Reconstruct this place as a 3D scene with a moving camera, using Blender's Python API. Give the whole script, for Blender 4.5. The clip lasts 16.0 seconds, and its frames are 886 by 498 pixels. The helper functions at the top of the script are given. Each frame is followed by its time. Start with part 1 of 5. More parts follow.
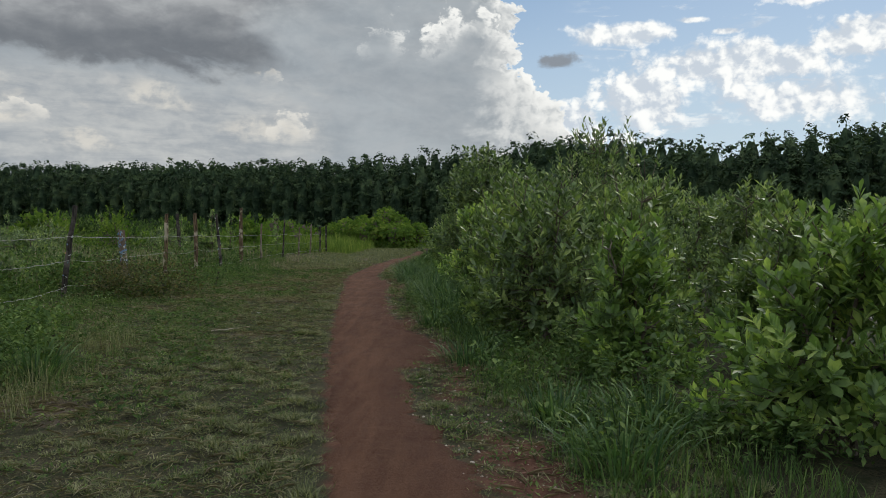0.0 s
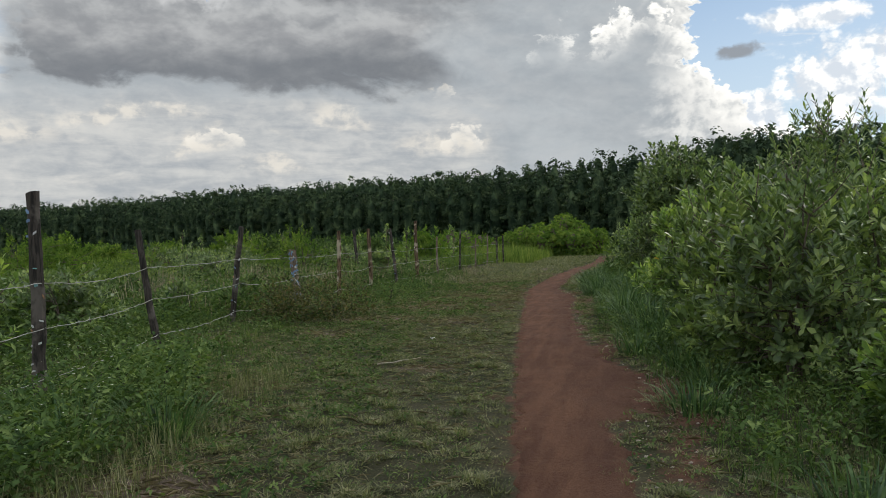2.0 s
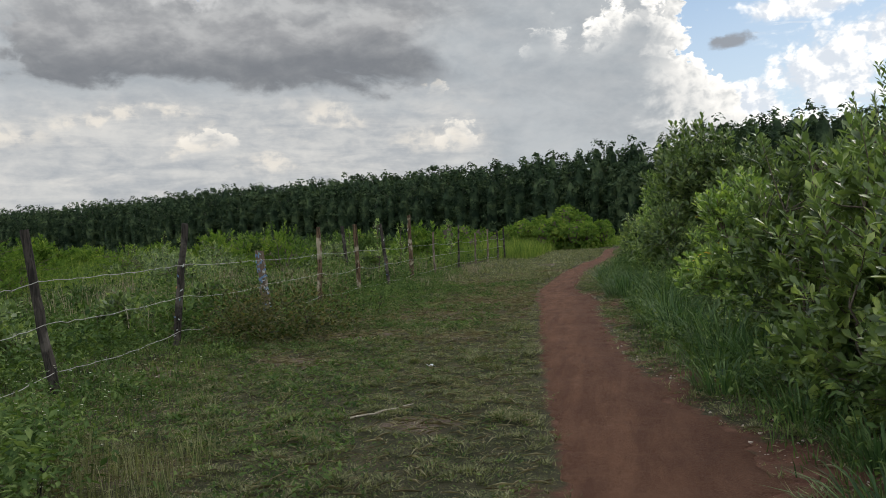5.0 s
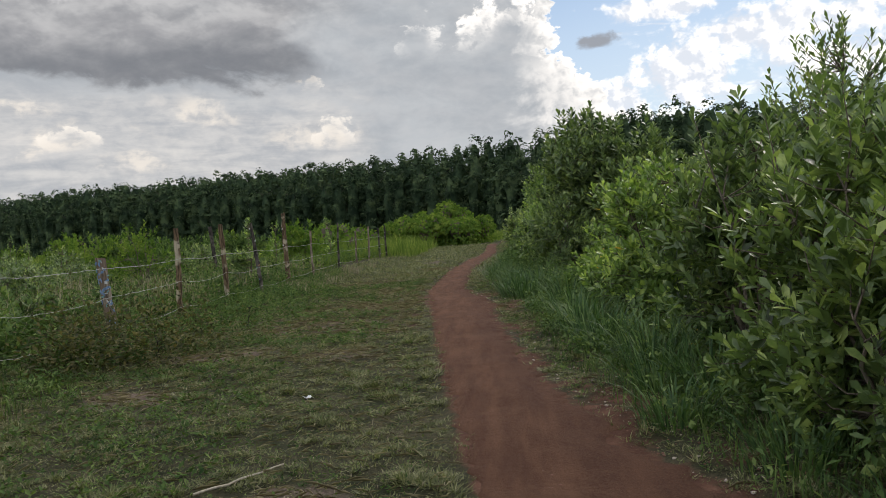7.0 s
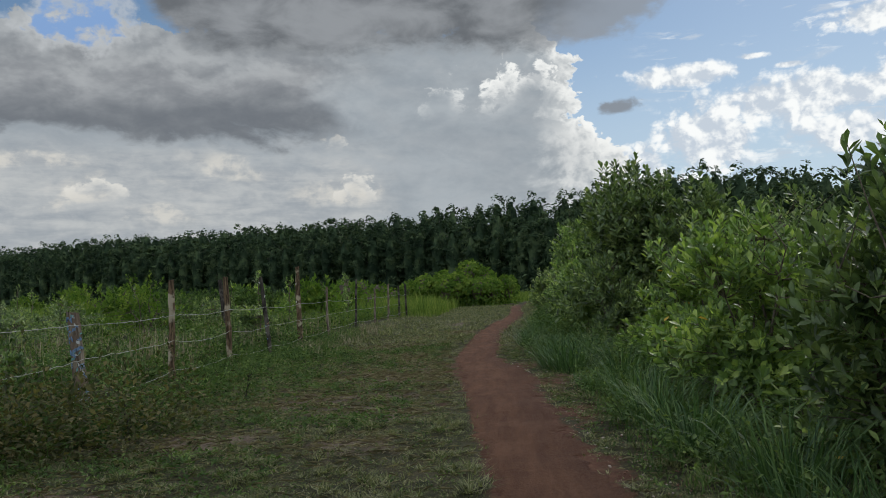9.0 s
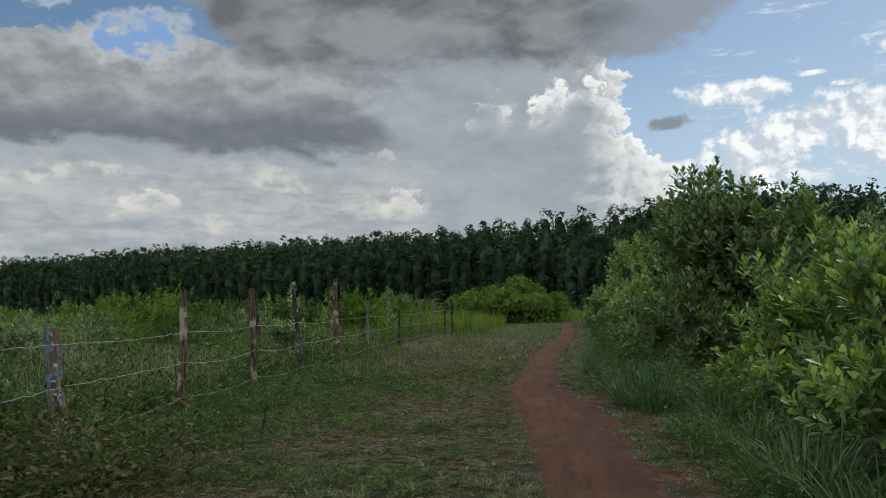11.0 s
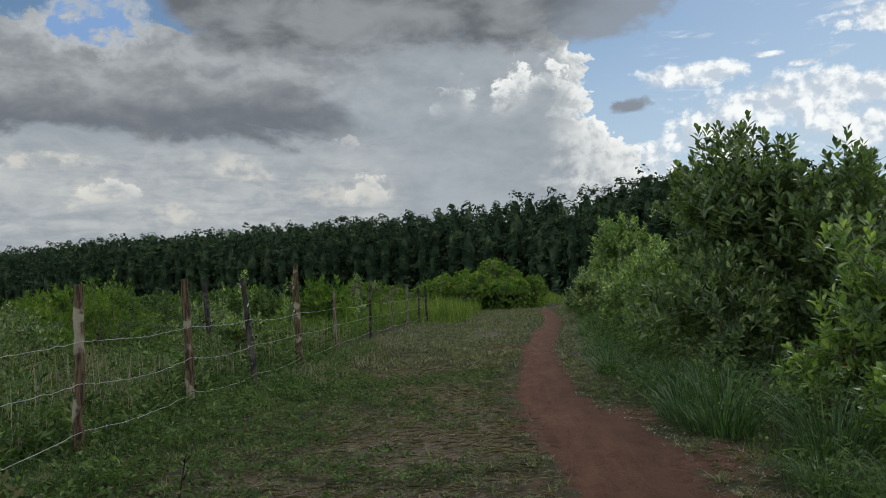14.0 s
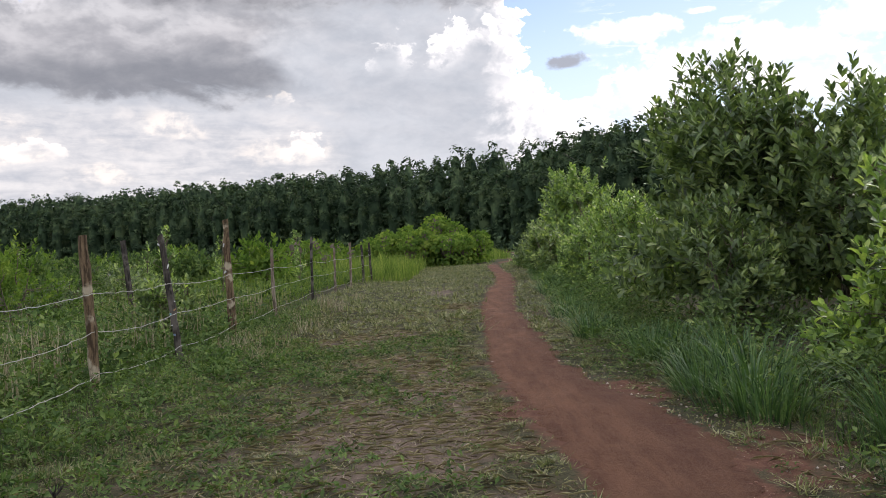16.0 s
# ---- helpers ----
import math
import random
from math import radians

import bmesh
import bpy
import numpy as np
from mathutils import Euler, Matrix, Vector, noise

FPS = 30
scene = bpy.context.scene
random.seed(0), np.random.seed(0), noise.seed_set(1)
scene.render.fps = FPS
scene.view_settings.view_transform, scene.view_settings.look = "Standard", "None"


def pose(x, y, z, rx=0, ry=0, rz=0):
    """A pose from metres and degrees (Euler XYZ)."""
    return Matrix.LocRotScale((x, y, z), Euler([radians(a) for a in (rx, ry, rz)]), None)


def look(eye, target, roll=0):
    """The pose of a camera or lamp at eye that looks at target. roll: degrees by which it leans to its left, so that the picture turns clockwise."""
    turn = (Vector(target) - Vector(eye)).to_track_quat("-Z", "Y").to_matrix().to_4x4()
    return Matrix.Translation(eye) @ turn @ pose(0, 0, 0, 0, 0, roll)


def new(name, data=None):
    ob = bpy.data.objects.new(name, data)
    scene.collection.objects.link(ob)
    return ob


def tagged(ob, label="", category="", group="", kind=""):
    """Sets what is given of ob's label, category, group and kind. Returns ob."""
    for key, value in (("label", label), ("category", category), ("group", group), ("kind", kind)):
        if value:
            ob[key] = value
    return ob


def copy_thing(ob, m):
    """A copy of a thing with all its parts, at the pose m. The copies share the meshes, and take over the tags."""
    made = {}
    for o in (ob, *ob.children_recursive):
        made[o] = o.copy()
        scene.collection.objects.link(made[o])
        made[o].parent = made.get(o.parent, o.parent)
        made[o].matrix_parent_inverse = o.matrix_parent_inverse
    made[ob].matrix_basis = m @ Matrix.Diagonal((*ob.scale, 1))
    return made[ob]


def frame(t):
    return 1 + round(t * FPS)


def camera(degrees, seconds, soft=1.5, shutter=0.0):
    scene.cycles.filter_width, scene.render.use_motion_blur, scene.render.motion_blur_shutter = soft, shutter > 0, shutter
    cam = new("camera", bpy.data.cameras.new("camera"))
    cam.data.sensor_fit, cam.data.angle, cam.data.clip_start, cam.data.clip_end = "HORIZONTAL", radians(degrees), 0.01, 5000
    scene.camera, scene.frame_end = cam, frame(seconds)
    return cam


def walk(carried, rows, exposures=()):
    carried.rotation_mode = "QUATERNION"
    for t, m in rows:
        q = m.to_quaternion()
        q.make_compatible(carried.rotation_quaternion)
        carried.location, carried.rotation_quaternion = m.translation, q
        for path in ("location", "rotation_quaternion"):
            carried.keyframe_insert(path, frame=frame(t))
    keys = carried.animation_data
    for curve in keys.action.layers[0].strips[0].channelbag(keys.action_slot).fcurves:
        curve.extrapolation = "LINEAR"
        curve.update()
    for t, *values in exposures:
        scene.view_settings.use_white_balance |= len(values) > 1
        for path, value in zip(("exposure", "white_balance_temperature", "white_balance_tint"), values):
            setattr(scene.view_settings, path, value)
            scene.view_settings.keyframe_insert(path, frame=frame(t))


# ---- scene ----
cam = camera(57.0, 16.0, soft=0.65)
PATH = [
    (0, (-0.361, 1.007, 1.203), (-0.355, 3.006, 1.163), 0.9),
    (0.5, (-0.429, 1.511, 1.21), (-0.544, 3.507, 1.141), 0.9),
    (1, (-0.395, 1.854, 1.223), (-0.63, 3.84, 1.178), 0.2),
    (1.5, (-0.494, 2.154, 1.227), (-0.876, 4.117, 1.195), -0.6),
    (2, (-0.595, 2.558, 1.246), (-1.017, 4.513, 1.227), -1.4),
    (2.5, (-0.673, 3.004, 1.263), (-1.157, 4.944, 1.245), -1.6),
    (3, (-0.86, 3.459, 1.278), (-1.333, 5.402, 1.285), -1.9),
    (3.2, (-0.883, 3.667, 1.274), (-1.349, 5.612, 1.278), -2.1),
    (5.3, (-1.207, 5.168, 1.233), (-1.596, 7.129, 1.184), -2.7),
    (5.5, (-1.244, 5.236, 1.219), (-1.593, 7.204, 1.138), -2.4),
    (6, (-1.354, 5.662, 1.248), (-1.589, 7.643, 1.104), -2.2),
    (6.5, (-1.38, 6.073, 1.27), (-1.566, 8.062, 1.17), -2.9),
    (7, (-1.437, 6.496, 1.261), (-1.561, 8.491, 1.208), -3.8),
    (7.5, (-1.47, 6.933, 1.252), (-1.583, 8.929, 1.264), -4.9),
    (8, (-1.516, 7.326, 1.289), (-1.697, 9.317, 1.357), -4.5),
    (8.2, (-1.58, 7.528, 1.283), (-1.766, 9.517, 1.367), -3.7),
    (10.3, (-1.899, 9.436, 1.261), (-2.062, 11.427, 1.359), -1.6),
    (10.5, (-1.928, 9.668, 1.327), (-2.129, 11.656, 1.425), -1.6),
    (11, (-2.072, 10.04, 1.312), (-2.343, 12.017, 1.446), -1.1),
    (11.5, (-2.208, 10.481, 1.354), (-2.478, 12.458, 1.483), -1.7),
    (12, (-2.266, 10.931, 1.36), (-2.554, 12.905, 1.494), -1.6),
    (12.5, (-2.378, 11.389, 1.327), (-2.653, 13.364, 1.481), -1.5),
    (13, (-2.467, 11.792, 1.338), (-2.7, 13.773, 1.475), -2.2),
    (13.5, (-2.525, 12.198, 1.363), (-2.761, 14.181, 1.477), -2.6),
    (14, (-2.671, 12.615, 1.377), (-2.861, 14.603, 1.472), -2.3),
    (14.5, (-2.796, 12.994, 1.323), (-2.979, 14.986, 1.367), -2.1),
    (15, (-2.862, 13.428, 1.34), (-3.047, 15.418, 1.278), -2.5),
    (15.5, (-2.978, 13.838, 1.352), (-3.077, 15.833, 1.247), -2.8),
    (16, (-3.044, 14.245, 1.342), (-3.09, 16.245, 1.326), -3.2),
]
walk(cam, [(t, look(eye, target, roll)) for t, eye, target, roll in PATH],
     [(0, -0.15, 6350, 9), (0.5, 0.0, 6450, 10), (3, 0.1, 6500, 10), (5.6, 0.18, 6600, 12), (6, 0.84, 6650, 16), (6.2, 0.65, 6600, 14), (6.5, 0.3, 6600, 13), (7, 0.2, 6600, 13), (7.5, 0.1, 6450, 11), (8, -0.17, 6350, 10), (10.5, -0.20, 6200, 8),
      (13.5, -0.20, 6200, 8), (14, -0.21, 6200, 8), (14.5, -0.23, 6300, 9), (15, 0.05, 6300, 10), (15.5, 0.7, 6500, 14), (16, 0.6, 6500, 18)])

# ---------------------------------------------------------------- world and sun
def wires(tree):
    """Short helpers that add math nodes to a node tree."""

    def feed(socket, value):
        if hasattr(value, "is_output"):
            tree.links.new(value, socket)
        else:
            socket.default_value = value

    def calc(op, a, b=0.0, c=0.0):
        n = tree.nodes.new("ShaderNodeMath")
        n.operation = op
        feed(n.inputs[0], a)
        feed(n.inputs[1], b)
        feed(n.inputs[2], c)
        return n.outputs[0]

    def step(x, lo, hi, to_lo=0.0, to_hi=1.0):
        n = tree.nodes.new("ShaderNodeMapRange")
        n.interpolation_type = "SMOOTHSTEP"
        feed(n.inputs["Value"], x)
        for key, v in (("From Min", lo), ("From Max", hi), ("To Min", to_lo), ("To Max", to_hi)):
            feed(n.inputs[key], v)
        return n.outputs[0]

    def blend(f, a, b, how="MIX"):
        n = tree.nodes.new("ShaderNodeMix")
        n.data_type, n.blend_type = "RGBA", how
        feed(n.inputs[0], f)
        feed(n.inputs[6], a if hasattr(a, "is_output") else (*a, 1))
        feed(n.inputs[7], b if hasattr(b, "is_output") else (*b, 1))
        return n.outputs[2]

    def grain(vector, scale, detail=4.0, rough=0.55, warp=0.0):
        n = tree.nodes.new("ShaderNodeTexNoise")
        if vector is not None:
            feed(n.inputs["Vector"], vector)
        n.inputs["Scale"].default_value, n.inputs["Detail"].default_value = scale, detail
        n.inputs["Roughness"].default_value, n.inputs["Distortion"].default_value = rough, warp
        return n.outputs["Fac"]
    return feed, calc, step, blend, grain


SUN_AZ, SUN_EL = 28.0, 42.0
world = bpy.data.worlds.new("sky")
scene.world = world
world.use_nodes = True
wt = world.node_tree
wt.nodes.clear()
feed, calc, step, blend, grain = wires(wt)
coord = wt.nodes.new("ShaderNodeTexCoord")
sep = wt.nodes.new("ShaderNodeSeparateXYZ")
feed(sep.inputs[0], coord.outputs["Generated"])
dx, dy, dz = sep.outputs
az0 = calc("MULTIPLY", calc("ARCTAN2", dx, dy), 57.2958)
el0 = calc("MULTIPLY", calc("ARCSINE", dz), 57.2958)
# cloud relief: heaped cells, lit on the side that faces the hidden sun
chart = wt.nodes.new("ShaderNodeCombineXYZ")
feed(chart.inputs[0], calc("MULTIPLY", az0, 0.1))
feed(chart.inputs[1], calc("MULTIPLY", el0, 0.1))


def shifted(x, y, sx=1.0, sy=1.0):
    n = wt.nodes.new("ShaderNodeMapping")
    feed(n.inputs[0], chart.outputs[0])
    n.inputs["Location"].default_value = (x, y, 0.3)
    n.inputs["Scale"].default_value = (sx, sy, 1)
    return n.outputs[0]


def heaped(vector, scale, detail=3.0):
    """Rounded lumps, 1 at the middle of each and falling to its creases."""
    n = wt.nodes.new("ShaderNodeTexVoronoi")
    n.feature, n.normalize = "F1", True
    wob = wt.nodes.new("ShaderNodeTexNoise")
    feed(wob.inputs["Vector"], vector)
    wob.inputs["Scale"].default_value, wob.inputs["Detail"].default_value = scale * 1.3, 4.0
    add = wt.nodes.new("ShaderNodeVectorMath")
    add.operation = "MULTIPLY_ADD"
    feed(add.inputs[0], wob.outputs["Color"])
    add.inputs[1].default_value = (0.55 / scale, 0.55 / scale, 0)
    feed(add.inputs[2], vector)
    feed(n.inputs["Vector"], add.outputs[0])
    n.inputs["Scale"].default_value, n.inputs["Detail"].default_value = scale, detail
    n.inputs["Roughness"].default_value = 0.6
    return calc("SUBTRACT", 1.0, n.outputs["Distance"])


lump1 = heaped(shifted(0, 0), 5.0)
relief = calc("SUBTRACT", lump1, heaped(shifted(0.045, 0.05), 5.0))
lump2 = heaped(shifted(3.1, 1.7, 0.55, 1.0), 3.2, 4.0)
relief2 = calc("SUBTRACT", lump2, heaped(shifted(3.1 + 0.03, 1.7 + 0.08, 0.55, 1.0), 3.2, 4.0))
soft1 = grain(shifted(0, 0, 0.5, 1.0), 3.0, 6, 0.55, 0.4)
fine = grain(shifted(5, 2, 0.6, 1.0), 11.0, 7, 0.6, 0.3)
streaks = grain(shifted(1, 4, 0.28, 1.6), 6.0, 6, 0.6, 0.5)
ragged = calc("ADD", calc("MULTIPLY", calc("SUBTRACT", lump1, 0.745), 5.0), calc("ADD", calc("MULTIPLY", calc("SUBTRACT", fine, 0.5), 2.6), calc("MULTIPLY", calc("SUBTRACT", soft1, 0.5), 2.0)))
az_soft = calc("ADD", az0, calc("MULTIPLY", calc("SUBTRACT", soft1, 0.5), 14.0))
el_soft = calc("ADD", el0, calc("MULTIPLY", calc("SUBTRACT", soft1, 0.5), 5.0))


def reach(a0, e0, ra, re, a_in=az0, e_in=el0):
    """How far out of an ellipse a direction lies: 1 on its rim."""
    return calc("SQRT", calc("ADD", calc("POWER", calc("ABSOLUTE", calc("MULTIPLY", calc("SUBTRACT", a_in, a0), 1 / ra)), 2.0),
                             calc("POWER", calc("ABSOLUTE", calc("MULTIPLY", calc("SUBTRACT", e_in, e0), 1 / re)), 2.0)))


def cloud(a0, e0, ra, re, hard=0.2, rag=0.38):
    """The cover of one heap, 0 to 1, with a scalloped rim."""
    return step(calc("SUBTRACT", reach(a0, e0, ra, re), calc("MULTIPLY", ragged, rag)), 1.0, 1.0 - hard)


def veil(a0, e0, ra, re):
    """A soft-edged layer."""
    return step(reach(a0, e0, ra, re, az_soft, el_soft), 1.25, 0.45)


def crest(a0, e0, ra, re, rag=0.3):
    """The bright upper rim of a heap that fades down into its shaded body."""
    d = calc("SUBTRACT", reach(a0, e0, ra, re), calc("MULTIPLY", ragged, rag))
    top = step(calc("SUBTRACT", el0, e0), -0.45 * re, 0.35 * re)
    return calc("MULTIPLY", calc("MULTIPLY", step(d, 1.0, 0.78), step(d, 0.10, 0.90)), top)


def most(*items):
    f = items[0]
    for g in items[1:]:
        f = calc("MAXIMUM", f, g)
    return f


nishita = wt.nodes.new("ShaderNodeTexSky")
nishita.sky_type, nishita.sun_disc = "NISHITA", False
nishita.sun_elevation, nishita.sun_rotation = radians(SUN_EL), radians(SUN_AZ)
nishita.dust_density, nishita.ozone_density = 0.6, 3.0
blue = blend(1.0, nishita.outputs[0], (0.085, 0.088, 0.085), "MULTIPLY")
# white heaps and streaks in the blue gap
white = most(cloud(12.8, 13.5, 4.6, 1.1, 0.5), cloud(19.5, 11.2, 9.5, 2.0, 0.5), cloud(13.4, 9.2, 4.0, 3.2, 0.4), cloud(9.0, 7.0, 3.4, 2.6, 0.3), cloud(25.0, 15.6, 5.6, 1.15, 0.4),
             cloud(27.0, 12.4, 4.0, 1.8, 0.4), cloud(16.8, 14.2, 1.5, 0.3, 0.5), cloud(19.0, 13.4, 1.2, 0.28, 0.5), cloud(23.0, 8.9, 7.0, 1.9, 0.6), cloud(33.0, 9.0, 5.0, 5.0, 0.5),
             calc("MULTIPLY", step(streaks, 0.56, 0.70), calc("MULTIPLY", step(az0, 8.0, 12.0), 0.7)))
haze = calc("MULTIPLY", step(el0, 19.0, 6.0), 0.6)
far_white = blend(step(calc("ADD", calc("MULTIPLY", relief, 2.2), fine), 0.30, 0.75), (0.66, 0.72, 0.79), (1.12, 1.11, 1.07))
sky_col = blend(haze, blue, (0.62, 0.72, 0.82))
sky_col = blend(white, sky_col, far_white)
# the grey shower cloud: its towering rim is lit through from behind
edge = calc("SUBTRACT", calc("ADD", 5.9, step(el0, 12.2, 7.2, 0.0, 3.4)), step(el0, 14.6, 18.6, 0.0, 3.6))
inside = calc("ADD", calc("SUBTRACT", edge, az0), calc("MULTIPLY", ragged, 1.5))
tower = calc("MULTIPLY", step(inside, 0.0, 0.4), step(calc("SUBTRACT", el0, calc("MULTIPLY", ragged, 0.8)), 18.3, 18.0))
body = blend(step(calc("ADD", calc("MULTIPLY", soft1, 0.7), calc("MULTIPLY", fine, 0.3)), 0.36, 0.66), (0.35, 0.385, 0.415), (0.455, 0.49, 0.512))
body = blend(step(relief2, -0.12, 0.16, 0.0, 0.35), body, (0.54, 0.555, 0.56))
# bright layered heaps low over the plantation
low = calc("MULTIPLY", step(el_soft, 11.0, 8.2), step(az_soft, -7.0, -10.5))
pale = blend(step(calc("ADD", calc("MULTIPLY", streaks, 0.6), calc("MULTIPLY", fine, 0.4)), 0.30, 0.68), (0.37, 0.40, 0.43), (0.60, 0.605, 0.59))
pale = blend(step(relief2, 0.02, 0.2, 0.0, 0.55), pale, (0.72, 0.70, 0.655))
grey = blend(low, body, pale)
knots = most(veil(-19.3, 8.5, 3.4, 1.1), veil(-27.6, 7.4, 1.8, 0.9), veil(-12.3, 6.7, 3.2, 1.1), veil(-33.0, 8.6, 4.0, 0.7), veil(-22.5, 6.0, 3.0, 0.6), veil(-41.0, 8.0, 5.0, 1.4))
grey = blend(calc("MULTIPLY", knots, step(calc("ADD", fine, calc("MULTIPLY", relief, 1.2)), 0.32, 0.68, 0.1, 0.7)), grey, (0.82, 0.77, 0.68))
rims = most(crest(-12.0, 10.2, 1.2, 1.0, 0.4), crest(-10.6, 6.6, 1.6, 1.6, 0.4), crest(-27.4, 6.9, 2.2, 1.1, 0.4))
grey = blend(calc("MULTIPLY", rims, step(fine, 0.38, 0.62, 0.25, 0.85)), grey, (0.88, 0.84, 0.76))
# the tower's own light: silver rim, a heap before it and a smaller one beside
lit = calc("MULTIPLY", step(calc("ADD", inside, calc("MULTIPLY", calc("SUBTRACT", fine, 0.5), 3.0)), 3.6, 0.0), step(calc("ADD", relief, calc("MULTIPLY", calc("SUBTRACT", fine, 0.5), 0.5)), -0.14, 0.10, 0.25, 1.0))
lit = most(calc("MULTIPLY", lit, step(el0, 5.5, 8.0)), calc("MULTIPLY", crest(1.9, 12.7, 3.9, 2.6, 0.4), step(calc("ADD", fine, relief), 0.35, 0.6, 0.3, 0.95)), calc("MULTIPLY", crest(-4.4, 12.6, 2.0, 2.2, 0.4), step(fine, 0.42, 0.62, 0.0, 0.6)), calc("MULTIPLY", step(inside, 0.9, 0.0), 0.9))
glow = calc("MULTIPLY", veil(5.6, 8.6, 3.8, 3.2), step(calc("ADD", relief, calc("MULTIPLY", calc("SUBTRACT", fine, 0.5), 0.6)), -0.16, 0.14, 0.1, 0.75))
grey = blend(glow, grey, (0.90, 0.89, 0.85))
grey = blend(lit, grey, (1.10, 1.08, 1.02))
# the broad dark cloud, flat below and heaped above, ends short of the far west
bank = calc("MULTIPLY", step(calc("ADD", az0, calc("MULTIPLY", ragged, 2.6)), -42.0, -39.0), step(az_soft, -10.0, -15.0))
under = calc("ADD", 10.4, step(az0, -20.0, -30.0, 0.0, 0.7))
bank = calc("MULTIPLY", bank, calc("MULTIPLY", step(calc("ADD", calc("SUBTRACT", el_soft, under), calc("MULTIPLY", calc("SUBTRACT", fine, 0.5), 2.0)), -0.5, 0.7), step(el_soft, 19.0, 14.0)))
core = step(el_soft, 14.8, 11.6)
bank_col = blend(calc("ADD", calc("MULTIPLY", core, 0.75), calc("MULTIPLY", calc("SUBTRACT", 0.5, fine), 0.6)), blend(step(relief2, -0.1, 0.2), (0.30, 0.31, 0.325), (0.455, 0.465, 0.47)), (0.16, 0.176, 0.197))
grey = blend(bank, grey, bank_col)
upper = calc("MULTIPLY", step(el_soft, 13.5, 15.5), step(az_soft, -6.0, -12.0))
grey = blend(calc("MULTIPLY", upper, 0.6), grey, blend(step(calc("ADD", relief2, calc("MULTIPLY", fine, 0.4)), 0.05, 0.36), (0.28, 0.292, 0.305), (0.50, 0.51, 0.51)))
west = step(az0, -39.5, -41.5)
grey = blend(calc("MULTIPLY", west, step(el0, 9.0, 11.0)), grey, blend(step(streaks, 0.42, 0.62), (0.52, 0.62, 0.74), (0.80, 0.81, 0.80)))
sky_col = blend(tower, sky_col, grey)
# a dark scrap of cloud before the gap
scrap = step(calc("SUBTRACT", reach(8.1, 11.8, 1.35, 0.62), calc("MULTIPLY", calc("SUBTRACT", fine, 0.5), 2.2)), 1.15, 0.5)
sky_col = blend(calc("MULTIPLY", scrap, step(calc("SUBTRACT", el0, calc("MULTIPLY", calc("SUBTRACT", az0, 8.1), 0.25)), 11.1, 11.6)), sky_col, (0.30, 0.33, 0.37))
# dark deck overhead, its eastern wing paler
deck_edge = calc("SUBTRACT", el0, calc("ADD", 16.0, step(az0, -21.0, -27.0, 0.0, 4.5)))
deck = calc("ADD", deck_edge, calc("ADD", calc("MULTIPLY", calc("SUBTRACT", soft1, 0.5), 3.5), calc("MULTIPLY", calc("SUBTRACT", fine, 0.5), 2.2)))
deck_in = calc("MULTIPLY", step(deck, -0.2, 1.5), step(calc("ADD", az0, calc("MULTIPLY", calc("SUBTRACT", soft1, 0.5), 8.0)), 8.5, 1.5))
wing = calc("MULTIPLY", step(calc("ADD", deck, step(az0, 8.5, 14.0, 0.0, -2.6)), 0.0, 1.4), step(calc("ADD", az0, calc("MULTIPLY", calc("SUBTRACT", fine, 0.5), 4.0)), 15.5, 12.0))
wing = calc("MULTIPLY", wing, step(az0, 1.5, 4.5))
dark = blend(step(grain(shifted(2, 2, 0.5, 1.0), 4.0, 6, 0.55, 0.3), 0.34, 0.68), (0.165, 0.175, 0.187), (0.34, 0.352, 0.365))
sky_col = blend(calc("MULTIPLY", wing, 0.85), sky_col, (0.33, 0.35, 0.375))
sky_col = blend(deck_in, sky_col, dark)
# a blue hole with bright rims in the western cover
gap_d = calc("ADD", reach(-28.4, 17.7, 2.0, 1.0), calc("MULTIPLY", ragged, 0.8))
gap_d = calc("MINIMUM", gap_d, calc("ADD", reach(-34.3, 19.9, 1.2, 0.6), calc("MULTIPLY", ragged, 0.8)))
sky_col = blend(step(gap_d, 1.9, 1.0, 0.0, 0.6), sky_col, (0.66, 0.67, 0.67))
sky_col = blend(step(gap_d, 1.15, 0.5), sky_col, (0.27, 0.42, 0.70))
# the zenith is unseen broken cloud, brightened to light the foliage; gaps brighten sunward
high = blend(step(soft1, 0.40, 0.62), blend(1.0, blue, (1.15, 1.15, 1.15), "MULTIPLY"), (1.6, 1.62, 1.62))
# the same added brightness fills the unseen sky behind
front = step(calc("COSINE", calc("MULTIPLY", az0, 0.01745)), 0.2, 0.6)
sky_col = blend(front, high, sky_col)
sky_col = blend(step(el0, 24.0, 40.0), sky_col, high)
back = wt.nodes.new("ShaderNodeBackground")
feed(back.inputs["Color"], sky_col)
back.inputs["Strength"].default_value = 1.0
out = wt.nodes.new("ShaderNodeOutputWorld")
wt.links.new(back.outputs[0], out.inputs["Surface"])

sun_data = bpy.data.lights.new("sun", "SUN")
sun_data.energy, sun_data.angle, sun_data.color = 1.0, radians(14), (1.0, 0.95, 0.86)
sun = new("sun", sun_data)
a, e = radians(SUN_AZ), radians(SUN_EL)
way_to_sun = Vector((math.sin(a) * math.cos(e), math.cos(a) * math.cos(e), math.sin(e)))
sun.matrix_world = look(way_to_sun * 60, (0, 0, 0))

# ---------------------------------------------------------------- materials
def surface(name, rough=0.8, spec=0.3):
    m = bpy.data.materials.new(name)
    m.use_nodes = True
    t = m.node_tree
    b = t.nodes["Principled BSDF"]
    b.inputs["Roughness"].default_value = rough
    b.inputs["Specular IOR Level"].default_value = spec
    return m, t, b


